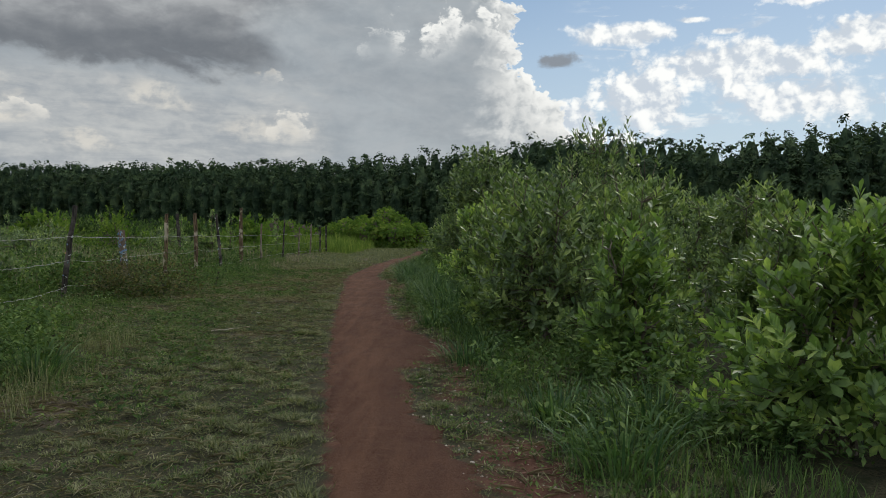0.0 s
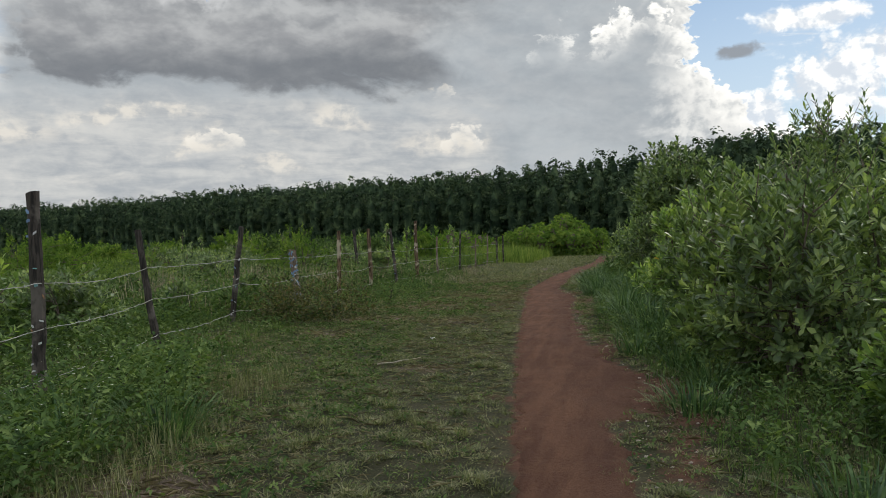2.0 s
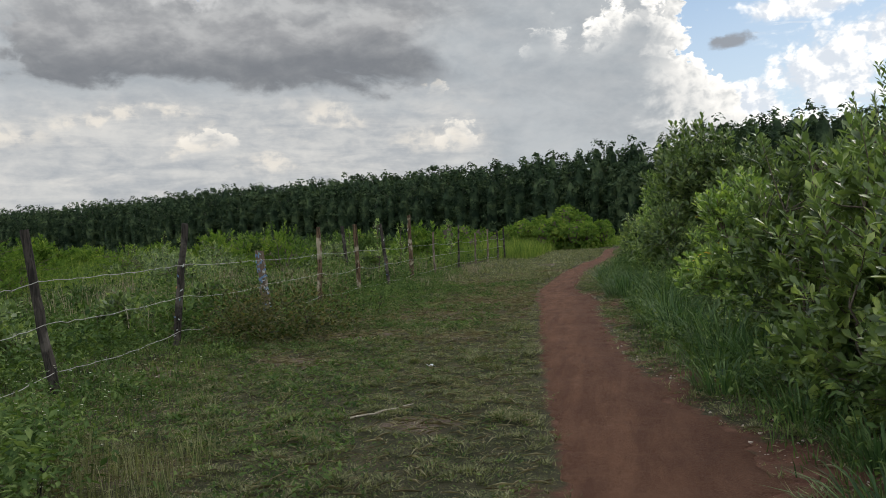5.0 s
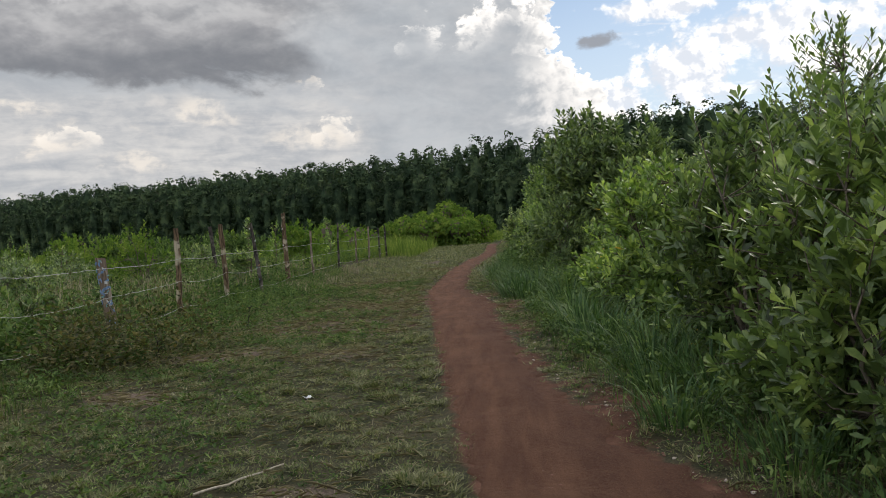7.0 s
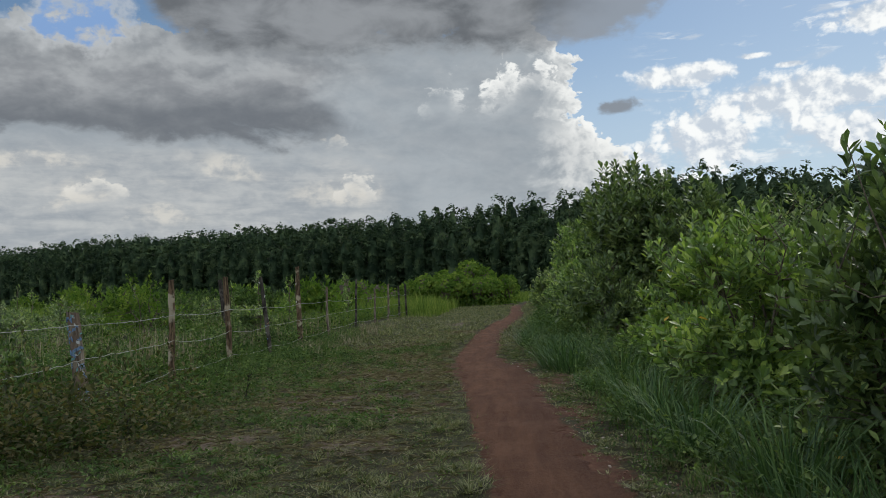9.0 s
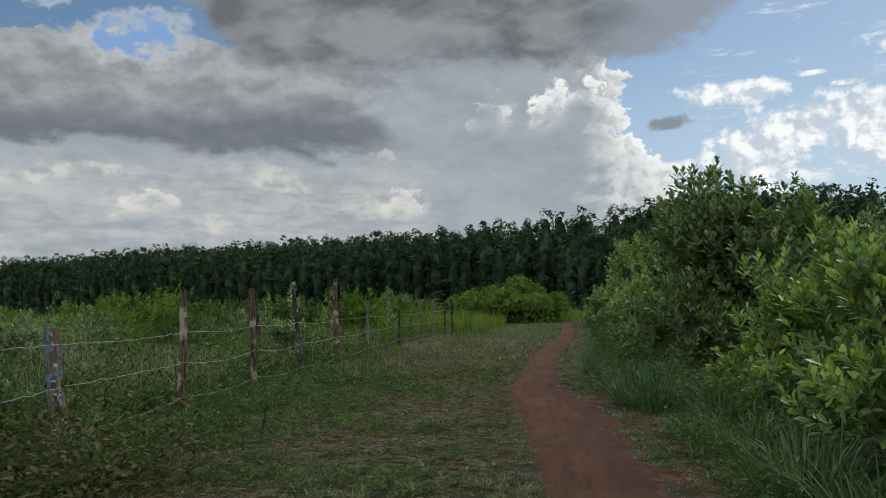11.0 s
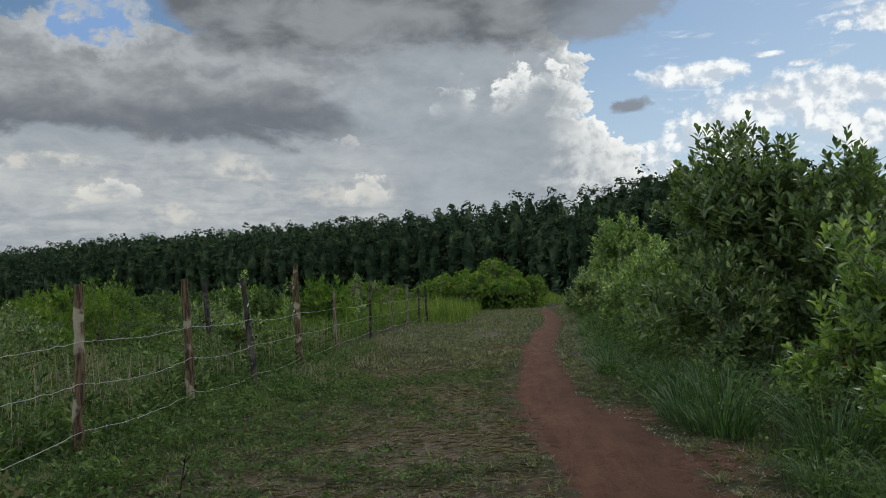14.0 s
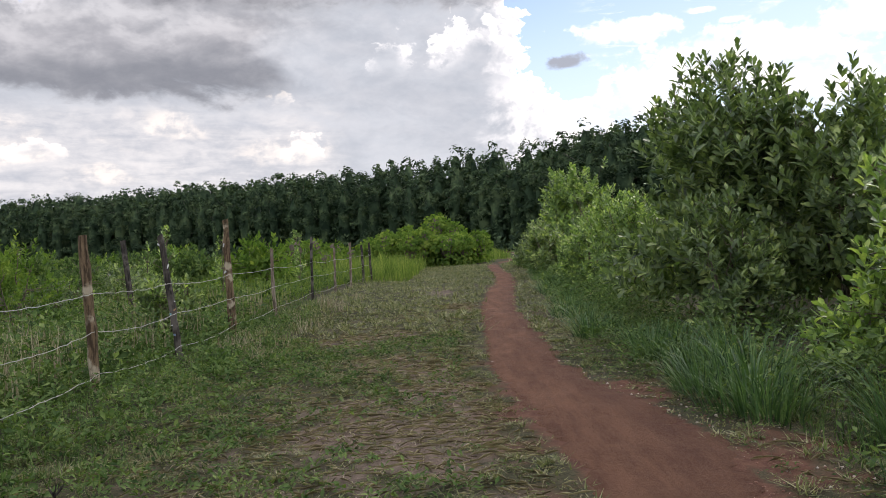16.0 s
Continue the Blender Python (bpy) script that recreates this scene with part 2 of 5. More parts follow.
def lump(t, b, height, strength, distance=0.02):
    n = t.nodes.new("ShaderNodeBump")
    n.inputs["Strength"].default_value, n.inputs["Distance"].default_value = strength, distance
    t.links.new(height, n.inputs["Height"])
    t.links.new(n.outputs[0], b.inputs["Normal"])


def leaf_material(name, dark, mid, light, glow=0.35, rough=0.5, spec=0.3, patch=0.35, own=0.62):
    """Leaves: own tone per blade, younger-growth patches, clump shade put into the tone, light shining through."""
    m, t, b = surface(name, rough, spec)
    feed, calc, step, blend, grain = wires(t)
    spread_of_tone = 1.0 + 4.0 * max(0.0, 0.6 - own)
    geo, info = t.nodes.new("ShaderNodeNewGeometry"), t.nodes.new("ShaderNodeObjectInfo")
    pos = geo.outputs["Position"]
    rnd = calc("FRACT", calc("ADD", geo.outputs["Random Per Island"], info.outputs["Random"]))
    big = grain(pos, patch, 3)
    # clump-sized dark and light swings, painted for the shaded gaps between tufts
    small = calc("ADD", calc("MULTIPLY", calc("SUBTRACT", grain(pos, patch * 15, 3), 0.5), spread_of_tone), 0.5)
    f = calc("ADD", calc("ADD", calc("MULTIPLY", rnd, own), calc("MULTIPLY", big, 0.28)), calc("MULTIPLY", small, 0.98 - own))
    col = blend(step(f, 0.30, 0.66), dark, mid)
    col = blend(step(f, 0.64, 0.95), col, light)
    col = blend(calc("MULTIPLY", step(grain(pos, 60.0, 2), 0.45, 0.75), 0.25), col, dark)
    feed(b.inputs["Base Color"], col)
    tr = t.nodes.new("ShaderNodeBsdfTranslucent")
    feed(tr.inputs["Color"], blend(1.0, col, (1.35, 1.5, 0.7), "MULTIPLY"))
    mx = t.nodes.new("ShaderNodeMixShader")
    mx.inputs[0].default_value = glow
    t.links.new(b.outputs[0], mx.inputs[1])
    t.links.new(tr.outputs[0], mx.inputs[2])
    t.links.new(mx.outputs[0], t.nodes["Material Output"].inputs["Surface"])
    return m


SHRUB = leaf_material("shrub_leaf", (0.036, 0.060, 0.022), (0.145, 0.21, 0.070), (0.38, 0.45, 0.15), 0.34, 0.40, 0.5, 0.3, 0.36)
SHRUB_DARK = leaf_material("dark_shrub_leaf", (0.030, 0.052, 0.021), (0.13, 0.188, 0.07), (0.33, 0.395, 0.14), 0.32, 0.42, 0.45, 0.3, 0.36)
SHRUB_LIGHT = leaf_material("young_shrub_leaf", (0.045, 0.080, 0.024), (0.155, 0.24, 0.066), (0.40, 0.49, 0.13), 0.37, 0.4, 0.5, 0.3, 0.36)
VINE = leaf_material("vine_leaf", (0.045, 0.088, 0.02), (0.115, 0.185, 0.038), (0.22, 0.28, 0.06), 0.35, 0.9, 0.0, 0.11, 0.32)
TREE = leaf_material("plantation_leaf", (0.018, 0.032, 0.019), (0.046, 0.075, 0.040), (0.105, 0.148, 0.072), 0.16, 0.8, 0.05, 0.045, 0.22)
TURF = leaf_material("turf_blade", (0.052, 0.062, 0.027), (0.145, 0.158, 0.072), (0.33, 0.315, 0.19), 0.3, 0.65, 0.2, 0.36, 0.46)
HERB_DARK = leaf_material("dark_weed_leaf", (0.018, 0.036, 0.012), (0.055, 0.09, 0.03), (0.13, 0.18, 0.06), 0.22, 0.75, 0.05, 0.3, 0.34)
HERB = leaf_material("weed_leaf", (0.026, 0.052, 0.018), (0.082, 0.132, 0.042), (0.19, 0.25, 0.085), 0.27, 0.75, 0.05, 0.30, 0.32)
TUSSOCK = leaf_material("tussock_blade", (0.019, 0.046, 0.018), (0.062, 0.120, 0.042), (0.165, 0.245, 0.092), 0.25, 0.55, 0.25, 0.4, 0.42)
MEADOW = leaf_material("meadow_blade", (0.06, 0.10, 0.024), (0.135, 0.195, 0.042), (0.26, 0.29, 0.09), 0.35, 0.8, 0.05, 0.12, 0.35)
STRAW = leaf_material("straw", (0.13, 0.105, 0.078), (0.27, 0.225, 0.165), (0.44, 0.385, 0.30), 0.2, 0.8, 0.15, 0.8)
YELLOW = leaf_material("yellow_leaf", (0.42, 0.26, 0.03), (0.55, 0.35, 0.04), (0.65, 0.45, 0.08), 0.3, 0.5, 0.3)
RUST = leaf_material("withered_weed_leaf", (0.034, 0.040, 0.018), (0.085, 0.085, 0.036), (0.17, 0.145, 0.065), 0.3, 0.7, 0.15, 0.8)
PETAL = leaf_material("petal", (0.6, 0.58, 0.5), (0.75, 0.74, 0.68), (0.8, 0.8, 0.78), 0.3, 0.7, 0.2)


def ground_material():
    m, t, b = surface("ground_soil", 0.95, 0.1)
    feed, calc, step, blend, grain = wires(t)
    pos = t.nodes.new("ShaderNodeNewGeometry").outputs["Position"]
    worn = t.nodes.new("ShaderNodeAttribute")
    worn.attribute_name = "worn"
    n1, n2, n3 = grain(pos, 0.7, 5), grain(pos, 6.0, 6, 0.65), grain(pos, 70.0, 4, 0.7)
    # soil under the grass; its dark tones and specks paint shade between blades
    turf = blend(step(n1, 0.35, 0.65), (0.048, 0.046, 0.025), (0.088, 0.074, 0.044))
    turf = blend(step(n2, 0.45, 0.7), turf, (0.026, 0.034, 0.015))
    turf = blend(step(n3, 0.45, 0.62), turf, (0.026, 0.031, 0.016))
    soil = blend(step(n2, 0.35, 0.65), (0.088, 0.063, 0.048), (0.155, 0.118, 0.093))
    soil = blend(calc("MULTIPLY", step(n3, 0.47, 0.68), 0.75), soil, (0.25, 0.20, 0.15))
    tread = t.nodes.new("ShaderNodeAttribute")
    tread.attribute_name = "tread"
    red = blend(step(n2, 0.35, 0.65), (0.070, 0.032, 0.021), (0.128, 0.064, 0.043))
    red = blend(calc("MULTIPLY", step(n3, 0.52, 0.72), 0.6), red, (0.20, 0.125, 0.09))
    soil = blend(tread.outputs["Fac"], soil, red)
    f = calc("ADD", worn.outputs["Fac"], calc("MULTIPLY", calc("SUBTRACT", grain(pos, 3.2, 6, 0.7), 0.5), 2.2))
    feed(b.inputs["Base Color"], blend(step(f, 0.25, 0.85), turf, soil))
    lump(t, b, calc("ADD", n2, calc("MULTIPLY", n3, 0.5)), 0.7, 0.04)
    return m


def path_material():
    m, t, b = surface("red_laterite_path", 0.92, 0.15)
    feed, calc, step, blend, grain = wires(t)
    pos = t.nodes.new("ShaderNodeNewGeometry").outputs["Position"]
    run = t.nodes.new("ShaderNodeMapping")
    feed(run.inputs[0], pos)
    run.inputs["Scale"].default_value = (1, 0.14, 1)
    n0, n1, n2 = grain(run.outputs[0], 5.5, 7, 0.7), grain(pos, 2.2, 8, 0.7), grain(pos, 75.0, 5, 0.75)
    col = blend(step(n0, 0.35, 0.66), (0.088, 0.040, 0.023), (0.148, 0.073, 0.042))
    col = blend(calc("MULTIPLY", step(n1, 0.48, 0.72), 0.6), col, (0.18, 0.094, 0.055))
    col = blend(calc("MULTIPLY", step(n2, 0.55, 0.8), 0.55), col, (0.22, 0.14, 0.09))
    col = blend(calc("MULTIPLY", step(n2, 0.42, 0.2), 0.5), col, (0.05, 0.022, 0.016))
    across = t.nodes.new("ShaderNodeAttribute")
    across.attribute_name = "across"
    side = calc("ADD", across.outputs["Fac"], calc("MULTIPLY", calc("SUBTRACT", n1, 0.5), 0.9))
    rough_side = step(side, 0.46, 0.80)
    col = blend(calc("MULTIPLY", rough_side, 0.4), col, blend(step(n2, 0.40, 0.66), (0.050, 0.023, 0.016), (0.135, 0.068, 0.045)))
    feed(b.inputs["Base Color"], col)
    lump(t, b, calc("ADD", calc("ADD", n2, calc("MULTIPLY", n0, 0.5)), calc("MULTIPLY", grain(pos, 28.0, 5, 0.7), 1.2)), 1.0, 0.02)
    return m


def bark_material(name, a, c, d, scale=9.0):
    m, t, b = surface(name, 0.9, 0.15)
    feed, calc, step, blend, grain = wires(t)
    co = t.nodes.new("ShaderNodeTexCoord").outputs["Object"]
    mp = t.nodes.new("ShaderNodeMapping")
    feed(mp.inputs[0], co)
    mp.inputs["Scale"].default_value = (1, 1, 0.12)
    n1, n2 = grain(mp.outputs[0], scale * 4, 6, 0.65, 0.4), grain(co, scale * 0.45, 4)
    col = blend(step(n1, 0.38, 0.62), a, c)
    col = blend(calc("MULTIPLY", step(n2, 0.50, 0.60), 0.85), col, d)
    feed(b.inputs["Base Color"], col)
    lump(t, b, n1, 0.9, 0.012)
    return m


def plain(name, col, rough=0.6, metal=0.0, spot=0.25):
    m, t, b = surface(name, rough, 0.4)
    feed, calc, step, blend, grain = wires(t)
    co = t.nodes.new("ShaderNodeNewGeometry").outputs["Position"]
    worn = tuple(v * 0.55 for v in col)
    feed(b.inputs["Base Color"], blend(calc("MULTIPLY", step(grain(co, 45.0, 4), 0.45, 0.7), spot * 2), col, worn))
    b.inputs["Metallic"].default_value = metal
    return m


GROUND, PATHWAY = ground_material(), path_material()
POST_GREY = bark_material("weathered_post", (0.085, 0.064, 0.047), (0.27, 0.225, 0.17), (0.15, 0.108, 0.078))
POST_RED = bark_material("brown_post", (0.045, 0.030, 0.018), (0.17, 0.118, 0.07), (0.40, 0.345, 0.25))
STICK = bark_material("bleached_stick", (0.30, 0.26, 0.20), (0.50, 0.45, 0.36), (0.40, 0.35, 0.27), 14)
POST_DARK = bark_material("charred_post", (0.02, 0.018, 0.016), (0.065, 0.055, 0.046), (0.12, 0.105, 0.09))
BARK = bark_material("shrub_bark", (0.07, 0.055, 0.042), (0.19, 0.155, 0.12), (0.12, 0.10, 0.08), 14)
TRUNK = bark_material("trunk_bark", (0.07, 0.06, 0.05), (0.20, 0.18, 0.15), (0.11, 0.10, 0.08), 4)
WIRE = plain("galvanised_wire", (0.36, 0.355, 0.32), 0.65, 0.1, 0.3)
SCRAP = {"white": plain("white_scrap", (0.5, 0.5, 0.49)), "blue": plain("blue_scrap", (0.14, 0.22, 0.34)),
         "teal": plain("teal_scrap", (0.14, 0.29, 0.28)), "orange": plain("orange_scrap", (0.36, 0.2, 0.1))}
PAPER = plain("litter_plastic", (0.72, 0.73, 0.74), 0.5)
CRUMB = plain("laterite_crumb", (0.20, 0.105, 0.075), 0.9)
STONE = plain("pebble_stone", (0.46, 0.39, 0.33), 0.85)

# ---------------------------------------------------------------- mesh tools
rng = np.random.default_rng(7)


def grid_mesh(name, verts, faces, mats, face_mats=None, smooth=False):
    """A mesh from arrays: vertices n x 3, faces m x 3 or m x 4."""
    me = bpy.data.meshes.new(name)
    verts, faces = np.asarray(verts, np.float32), np.asarray(faces, np.int32)
    k = faces.shape[1]
    me.vertices.add(len(verts))
    me.vertices.foreach_set("co", verts.ravel())
    me.loops.add(faces.size)
    me.loops.foreach_set("vertex_index", faces.ravel())
    me.polygons.add(len(faces))
    me.polygons.foreach_set("loop_start", np.arange(0, faces.size, k, dtype=np.int32))
    if face_mats is not None:
        me.polygons.foreach_set("material_index", np.asarray(face_mats, np.int32))
    if smooth:
        me.polygons.foreach_set("use_smooth", np.ones(len(faces), bool))
    for m in mats:
        me.materials.append(m)
    me.update(calc_edges=True)
    return me


def made(name, mesh, parent=None, label=""):
    ob = new(name, mesh)
    if parent is not None:
        ob.parent = parent
    if label:
        ob["label"] = label
    return ob


def part(name, bm, material, parent, label=""):
    me = bpy.data.meshes.new(name)
    bm.to_mesh(me)
    bm.free()
    me.materials.append(material)
    return made(name, me, parent, label)


def unit(v):
    return v / np.maximum(np.linalg.norm(v, axis=-1, keepdims=True), 1e-9)


# a leaf lies along y, folded a little at the midrib, its tip drooping
LEAF_V = np.array([(0, 0, 0), (0.27, 0.30, 0.05), (0.5, 0.70, 0.04), (0, 1.0, -0.05), (-0.5, 0.70, 0.04), (-0.27, 0.30, 0.05), (0, 0.55, -0.04)])
LEAF_F = np.array([(0, 1, 6), (1, 2, 6), (2, 3, 6), (3, 4, 6), (4, 5, 6), (5, 0, 6)])
SLIM_V = np.array([(0, 0, 0), (0.5, 0.55, 0.05), (0, 1.0, -0.07), (-0.5, 0.55, 0.05)])
SLIM_F = np.array([(0, 1, 2), (0, 2, 3)])


def leaf_bases(ways, normals):
    y = unit(ways)
    x = unit(np.cross(y, normals))
    z = np.cross(x, y)
    return x, y, z


def leaves(points, ways, normals, length, width, shape=0):
    """Vertices and faces of many leaves."""
    V, F = ((LEAF_V, LEAF_F), (SLIM_V, SLIM_F))[shape]
    x, y, z = leaf_bases(ways, normals)
    n = len(points)
    v = (points[:, None] + V[None, :, 0:1] * (x * width[:, None])[:, None] + V[None, :, 1:2] * (y * length[:, None])[:, None]
         + V[None, :, 2:3] * (z * length[:, None])[:, None])
    f = F[None] + (np.arange(n) * len(V))[:, None, None]
    return v.reshape(-1, 3), f.reshape(-1, 3)


def blades(roots, height, width, lean, droop=0.35, seed=0):
    """Grass blades, each a bent strip that runs out to a point."""
    r = np.random.default_rng(seed)
    n = len(roots)
    ang = r.uniform(0, 2 * np.pi, n)
    side = np.stack([np.cos(ang), np.sin(ang), np.zeros(n)], 1)
    out = np.stack([-np.sin(ang), np.cos(ang), np.zeros(n)], 1)
    lean = lean * r.uniform(0.3, 1.3, n)
    up = np.array([0, 0, 1.0])
    mid = roots + height[:, None] * (0.55 * up + 0.45 * lean[:, None] * out)
    tip = roots + height[:, None] * ((1 - droop * np.minimum(lean, 1.2))[:, None] * up + 1.15 * lean[:, None] * out)
    w = width[:, None] * side
    v = np.stack([roots - w, roots + w, mid - 0.7 * w, mid + 0.7 * w, tip], 1).reshape(-1, 3)
    f = np.array([(0, 1, 3), (0, 3, 2), (2, 3, 4)])[None] + (np.arange(n) * 5)[:, None, None]
    return v, f.reshape(-1, 3)


def tube(points, radii, sides=6):
    """Vertices and quads of a tapered tube along points."""
    p = np.asarray(points, float)
    d = unit(np.gradient(p, axis=0))
    ref = np.where(np.abs(d[:, 2:3]) > 0.9, np.array([[1.0, 0, 0]]), np.array([[0, 0, 1.0]]))
    x = unit(np.cross(d, ref))
    y = np.cross(d, x)
    a = np.linspace(0, 2 * np.pi, sides, endpoint=False)
    ring = p[:, None] + np.asarray(radii)[:, None, None] * (np.cos(a)[None, :, None] * x[:, None] + np.sin(a)[None, :, None] * y[:, None])
    n = len(p)
    i, j = np.meshgrid(np.arange(n - 1), np.arange(sides), indexing="ij")
    k = (j + 1) % sides
    f = np.stack([i * sides + j, i * sides + k, (i + 1) * sides + k, (i + 1) * sides + j], -1).reshape(-1, 4)
    return ring.reshape(-1, 3), f


def joined(pieces):
    vs, fs, base = [], [], 0
    for v, f in pieces:
        vs.append(v)
        fs.append(f + base)
        base += len(v)
    return np.concatenate(vs), np.concatenate(fs)


def wave(x, y, s=1.0, k=0.0):
    """A smooth rolling value between about -1 and 1."""
    x, y = np.asarray(x) * s, np.asarray(y) * s
    return (np.sin(1.3 * x + 0.7 * y + k) + np.sin(-0.8 * x + 1.7 * y + 2.1 * k + 1) + np.sin(2.3 * x + 1.9 * y + 0.5 * k + 2.2) * 0.7
            + np.sin(-3.1 * x + 2.2 * y + k * 1.3) * 0.5) / 3.2


# ---------------------------------------------------------------- ground and path
PATH_EDGES = np.array([(-30, 1.6, 2.4), (-4, 0.05, 0.75), (0, -0.35, 0.38), (4.7, -0.86, -0.16), (7, -1.19, -0.66), (8.4, -1.36, -0.66), (9.2, -1.46, -0.36), (10.1, -1.56, -0.50), (11.9, -1.78, -0.92),
                       (13.2, -1.91, -1.12), (15.7, -2.16, -1.34), (17.9, -2.36, -1.5), (19.7, -2.54, -1.52), (22.8, -2.80, -2.08), (29.7, -2.75, -2.1), (36.3, -2.4, -1.7),
                       (39, -2.1, -1.45), (44.5, -1.85, -1.3), (49, -1.9, -1.36), (56, -1.75, -1.2), (62, -1.0, -0.45), (70, 1.5, 2.05)])
FENCE = [(-4.75, 5.3), (-5.26, 8.36), (-5.89, 11.18), (-6.30, 13.85), (-6.36, 16.79), (-6.55, 19.43), (-6.65, 22.04), (-6.62, 24.27), (-6.69, 26.84),
         (-6.72, 30.0), (-6.9, 35.0), (-6.8, 38.2), (-6.75, 41.0), (-6.62, 43.2), (-6.5, 44.6)]
# worn, almost bare spots of the grass: x, y, half length, half width
BARE = [(-2.55, 10.3, 0.38, 0.28), (-3.5, 20.1, 1.6, 2.1), (-3.7, 23.2, 1.1, 1.1), (-3.4, 21.8, 0.5, 0.8), (-3.9, 17.7, 1.3, 1.2), (-4.6, 15.2, 0.8, 0.6),
        (-3.2, 14.8, 0.6, 0.5), (-2.9, 16.6, 0.4, 0.7), (-3.0, 6.3, 0.5, 0.4), (-4.6, 13.2, 0.6, 0.5), (-4.5, 26.0, 0.8, 1.2), (-3.9, 9.2, 0.5, 0.35),
        (-0.55, 9.4, 0.95, 1.7), (-0.85, 11.7, 0.6, 1.1), (-1.25, 18.8, 0.4, 1.1), (-1.2, 16.2, 0.3, 0.7), (0.1, 5.2, 0.35, 0.9), (-0.25, 7.5, 0.25, 0.8),
        (-1.6, 21.3, 0.4, 0.8), (-5.6, 12.4, 0.7, 0.4), (-7.0, 12.9, 0.8, 0.5), (-1.2, 14.0, 0.25, 0.7), (-3.2, 31.0, 0.5, 1.4), (-3.6, 36.0, 0.6, 1.8)]


def path_left(y):
    return np.interp(y, PATH_EDGES[:, 0], PATH_EDGES[:, 1])


def path_right(y):
    return np.interp(y, PATH_EDGES[:, 0], PATH_EDGES[:, 2])


def verge_x(y):
    """Where the green verge east of the path begins to thicken."""
    return np.interp(y, (-30, -4, 0, 4.7, 7, 10.1, 13.8, 15.7, 20, 22.8, 29.7, 36.3, 39, 44.5, 56, 62, 70), (2.4, 0.75, 0.38, -0.16, -0.58, -0.92, -1.43, -1.55, -1.75, -2.22, -2.1, -1.7, -1.45, -1.3, -1.2, -0.45, 2.05))


def worn(x, y):
    w = np.zeros(np.shape(x))
    for bx, by, rx, ry in BARE:
        w = np.maximum(w, np.clip(1.1 - 0.85 * np.sqrt(((x - bx) / rx) ** 2 + ((y - by) / ry) ** 2) - 0.4 * wave(x, y, 3.0, bx) - 0.25 * wave(x, y, 8.0, by), 0, 0.85))
    near = np.maximum(path_left(y) - x, x - path_right(y))
    return np.maximum(w, np.clip(0.6 - near / 0.16, 0, 1))


def hummock(x, y):
    """Uneven cushions of turf a hand or two across, -1 to 1."""
    return np.clip(0.75 * wave(x, y, 6.3, 2.0) + 0.75 * wave(y, x, 10.7, 0.7) + 0.35 * wave(x, -y, 19.0, 4.0), -1, 1)


def ground_z(x, y):
    x, y = np.asarray(x, float), np.asarray(y, float)
    away = np.clip(np.maximum(path_left(y) - x, x - path_right(y)) / 0.12, 0, 1)
    z = 0.022 * wave(x, y, 0.9) + 0.012 * wave(x, y, 2.7, 1.0)
    z = z + 0.06 * np.clip((-5.2 - x) / 1.2, 0, 1) * np.clip(1 - (-6.4 - x) / 3, 0, 1)
    return z + 0.016 * hummock(x, y) * away


def spread(lo, fine_lo, fine_hi, hi, step_in):
    mid = np.arange(fine_lo, fine_hi + 1e-6, step_in)
    left = fine_lo - np.geomspace(step_in * 1.5, fine_lo - lo, 26)[::-1]
    right = fine_hi + np.geomspace(step_in * 1.5, hi - fine_hi, 26)
    return np.concatenate([left, mid, right])


xs, ys = spread(-1800, -7.5, 2.0, 1800, 0.075), spread(-1800, 3.5, 28.0, 1800, 0.075)
gx, gy = np.meshgrid(xs, ys)
gz = ground_z(gx, gy)
i, j = np.meshgrid(np.arange(len(ys) - 1), np.arange(len(xs) - 1), indexing="ij")
q = i * len(xs) + j
ground_mesh = grid_mesh("ground", np.stack([gx, gy, gz], -1).reshape(-1, 3),
                        np.stack([q, q + 1, q + 1 + len(xs), q + len(xs)], -1).reshape(-1, 4), [GROUND], smooth=True)
attr = ground_mesh.attributes.new("worn", "FLOAT", "POINT")
attr.data.foreach_set("value", worn(gx, gy).ravel().astype(np.float32))
attr = ground_mesh.attributes.new("tread", "FLOAT", "POINT")
attr.data.foreach_set("value", np.clip(1.0 - np.maximum(path_left(gy) - 0.15 - gx, (gx - path_right(gy) - 1.6) * 0.5) / 0.35, 0, 1).ravel().astype(np.float32))
tagged(made("ground", ground_mesh), "trodden grassy ground with bare reddish soil patches", "ground", kind="structure")

py = np.concatenate([np.arange(-20, 3, 0.5), np.arange(3, 30, 0.06), np.arange(30, 70.1, 0.3)])
cols = np.array([0, 0.06, 0.16, 0.3, 0.4, 0.5, 0.6, 0.7, 0.84, 0.94, 1.0])
rag_l = 0.05 * wave(py, py * 0.3, 3.1) + 0.035 * wave(py, py, 9.0, 2.0) + 0.02 * rng.normal(size=len(py))
rag_r = 0.16 * wave(py, py * 0.4, 2.6, 4.0) + 0.10 * wave(py, py, 7.0, 5.0) + 0.025 * rng.normal(size=len(py))
lx, rx_ = path_left(py) - 0.03 + rag_l, path_right(py) + 0.05 + rag_r
px_ = lx[:, None] + (rx_ - lx)[:, None] * cols[None]
gy2 = py[:, None] + 0 * px_
dish = np.where((cols == 0) | (cols == 1), -0.05, np.where((cols < 0.12) | (cols > 0.88), 0.004, 0.012))
pz = ground_z(px_, gy2) + dish[None] + 0.003 * wave(px_, gy2, 3.0)
i, j = np.meshgrid(np.arange(len(py) - 1), np.arange(len(cols) - 1), indexing="ij")
q = i * len(cols) + j
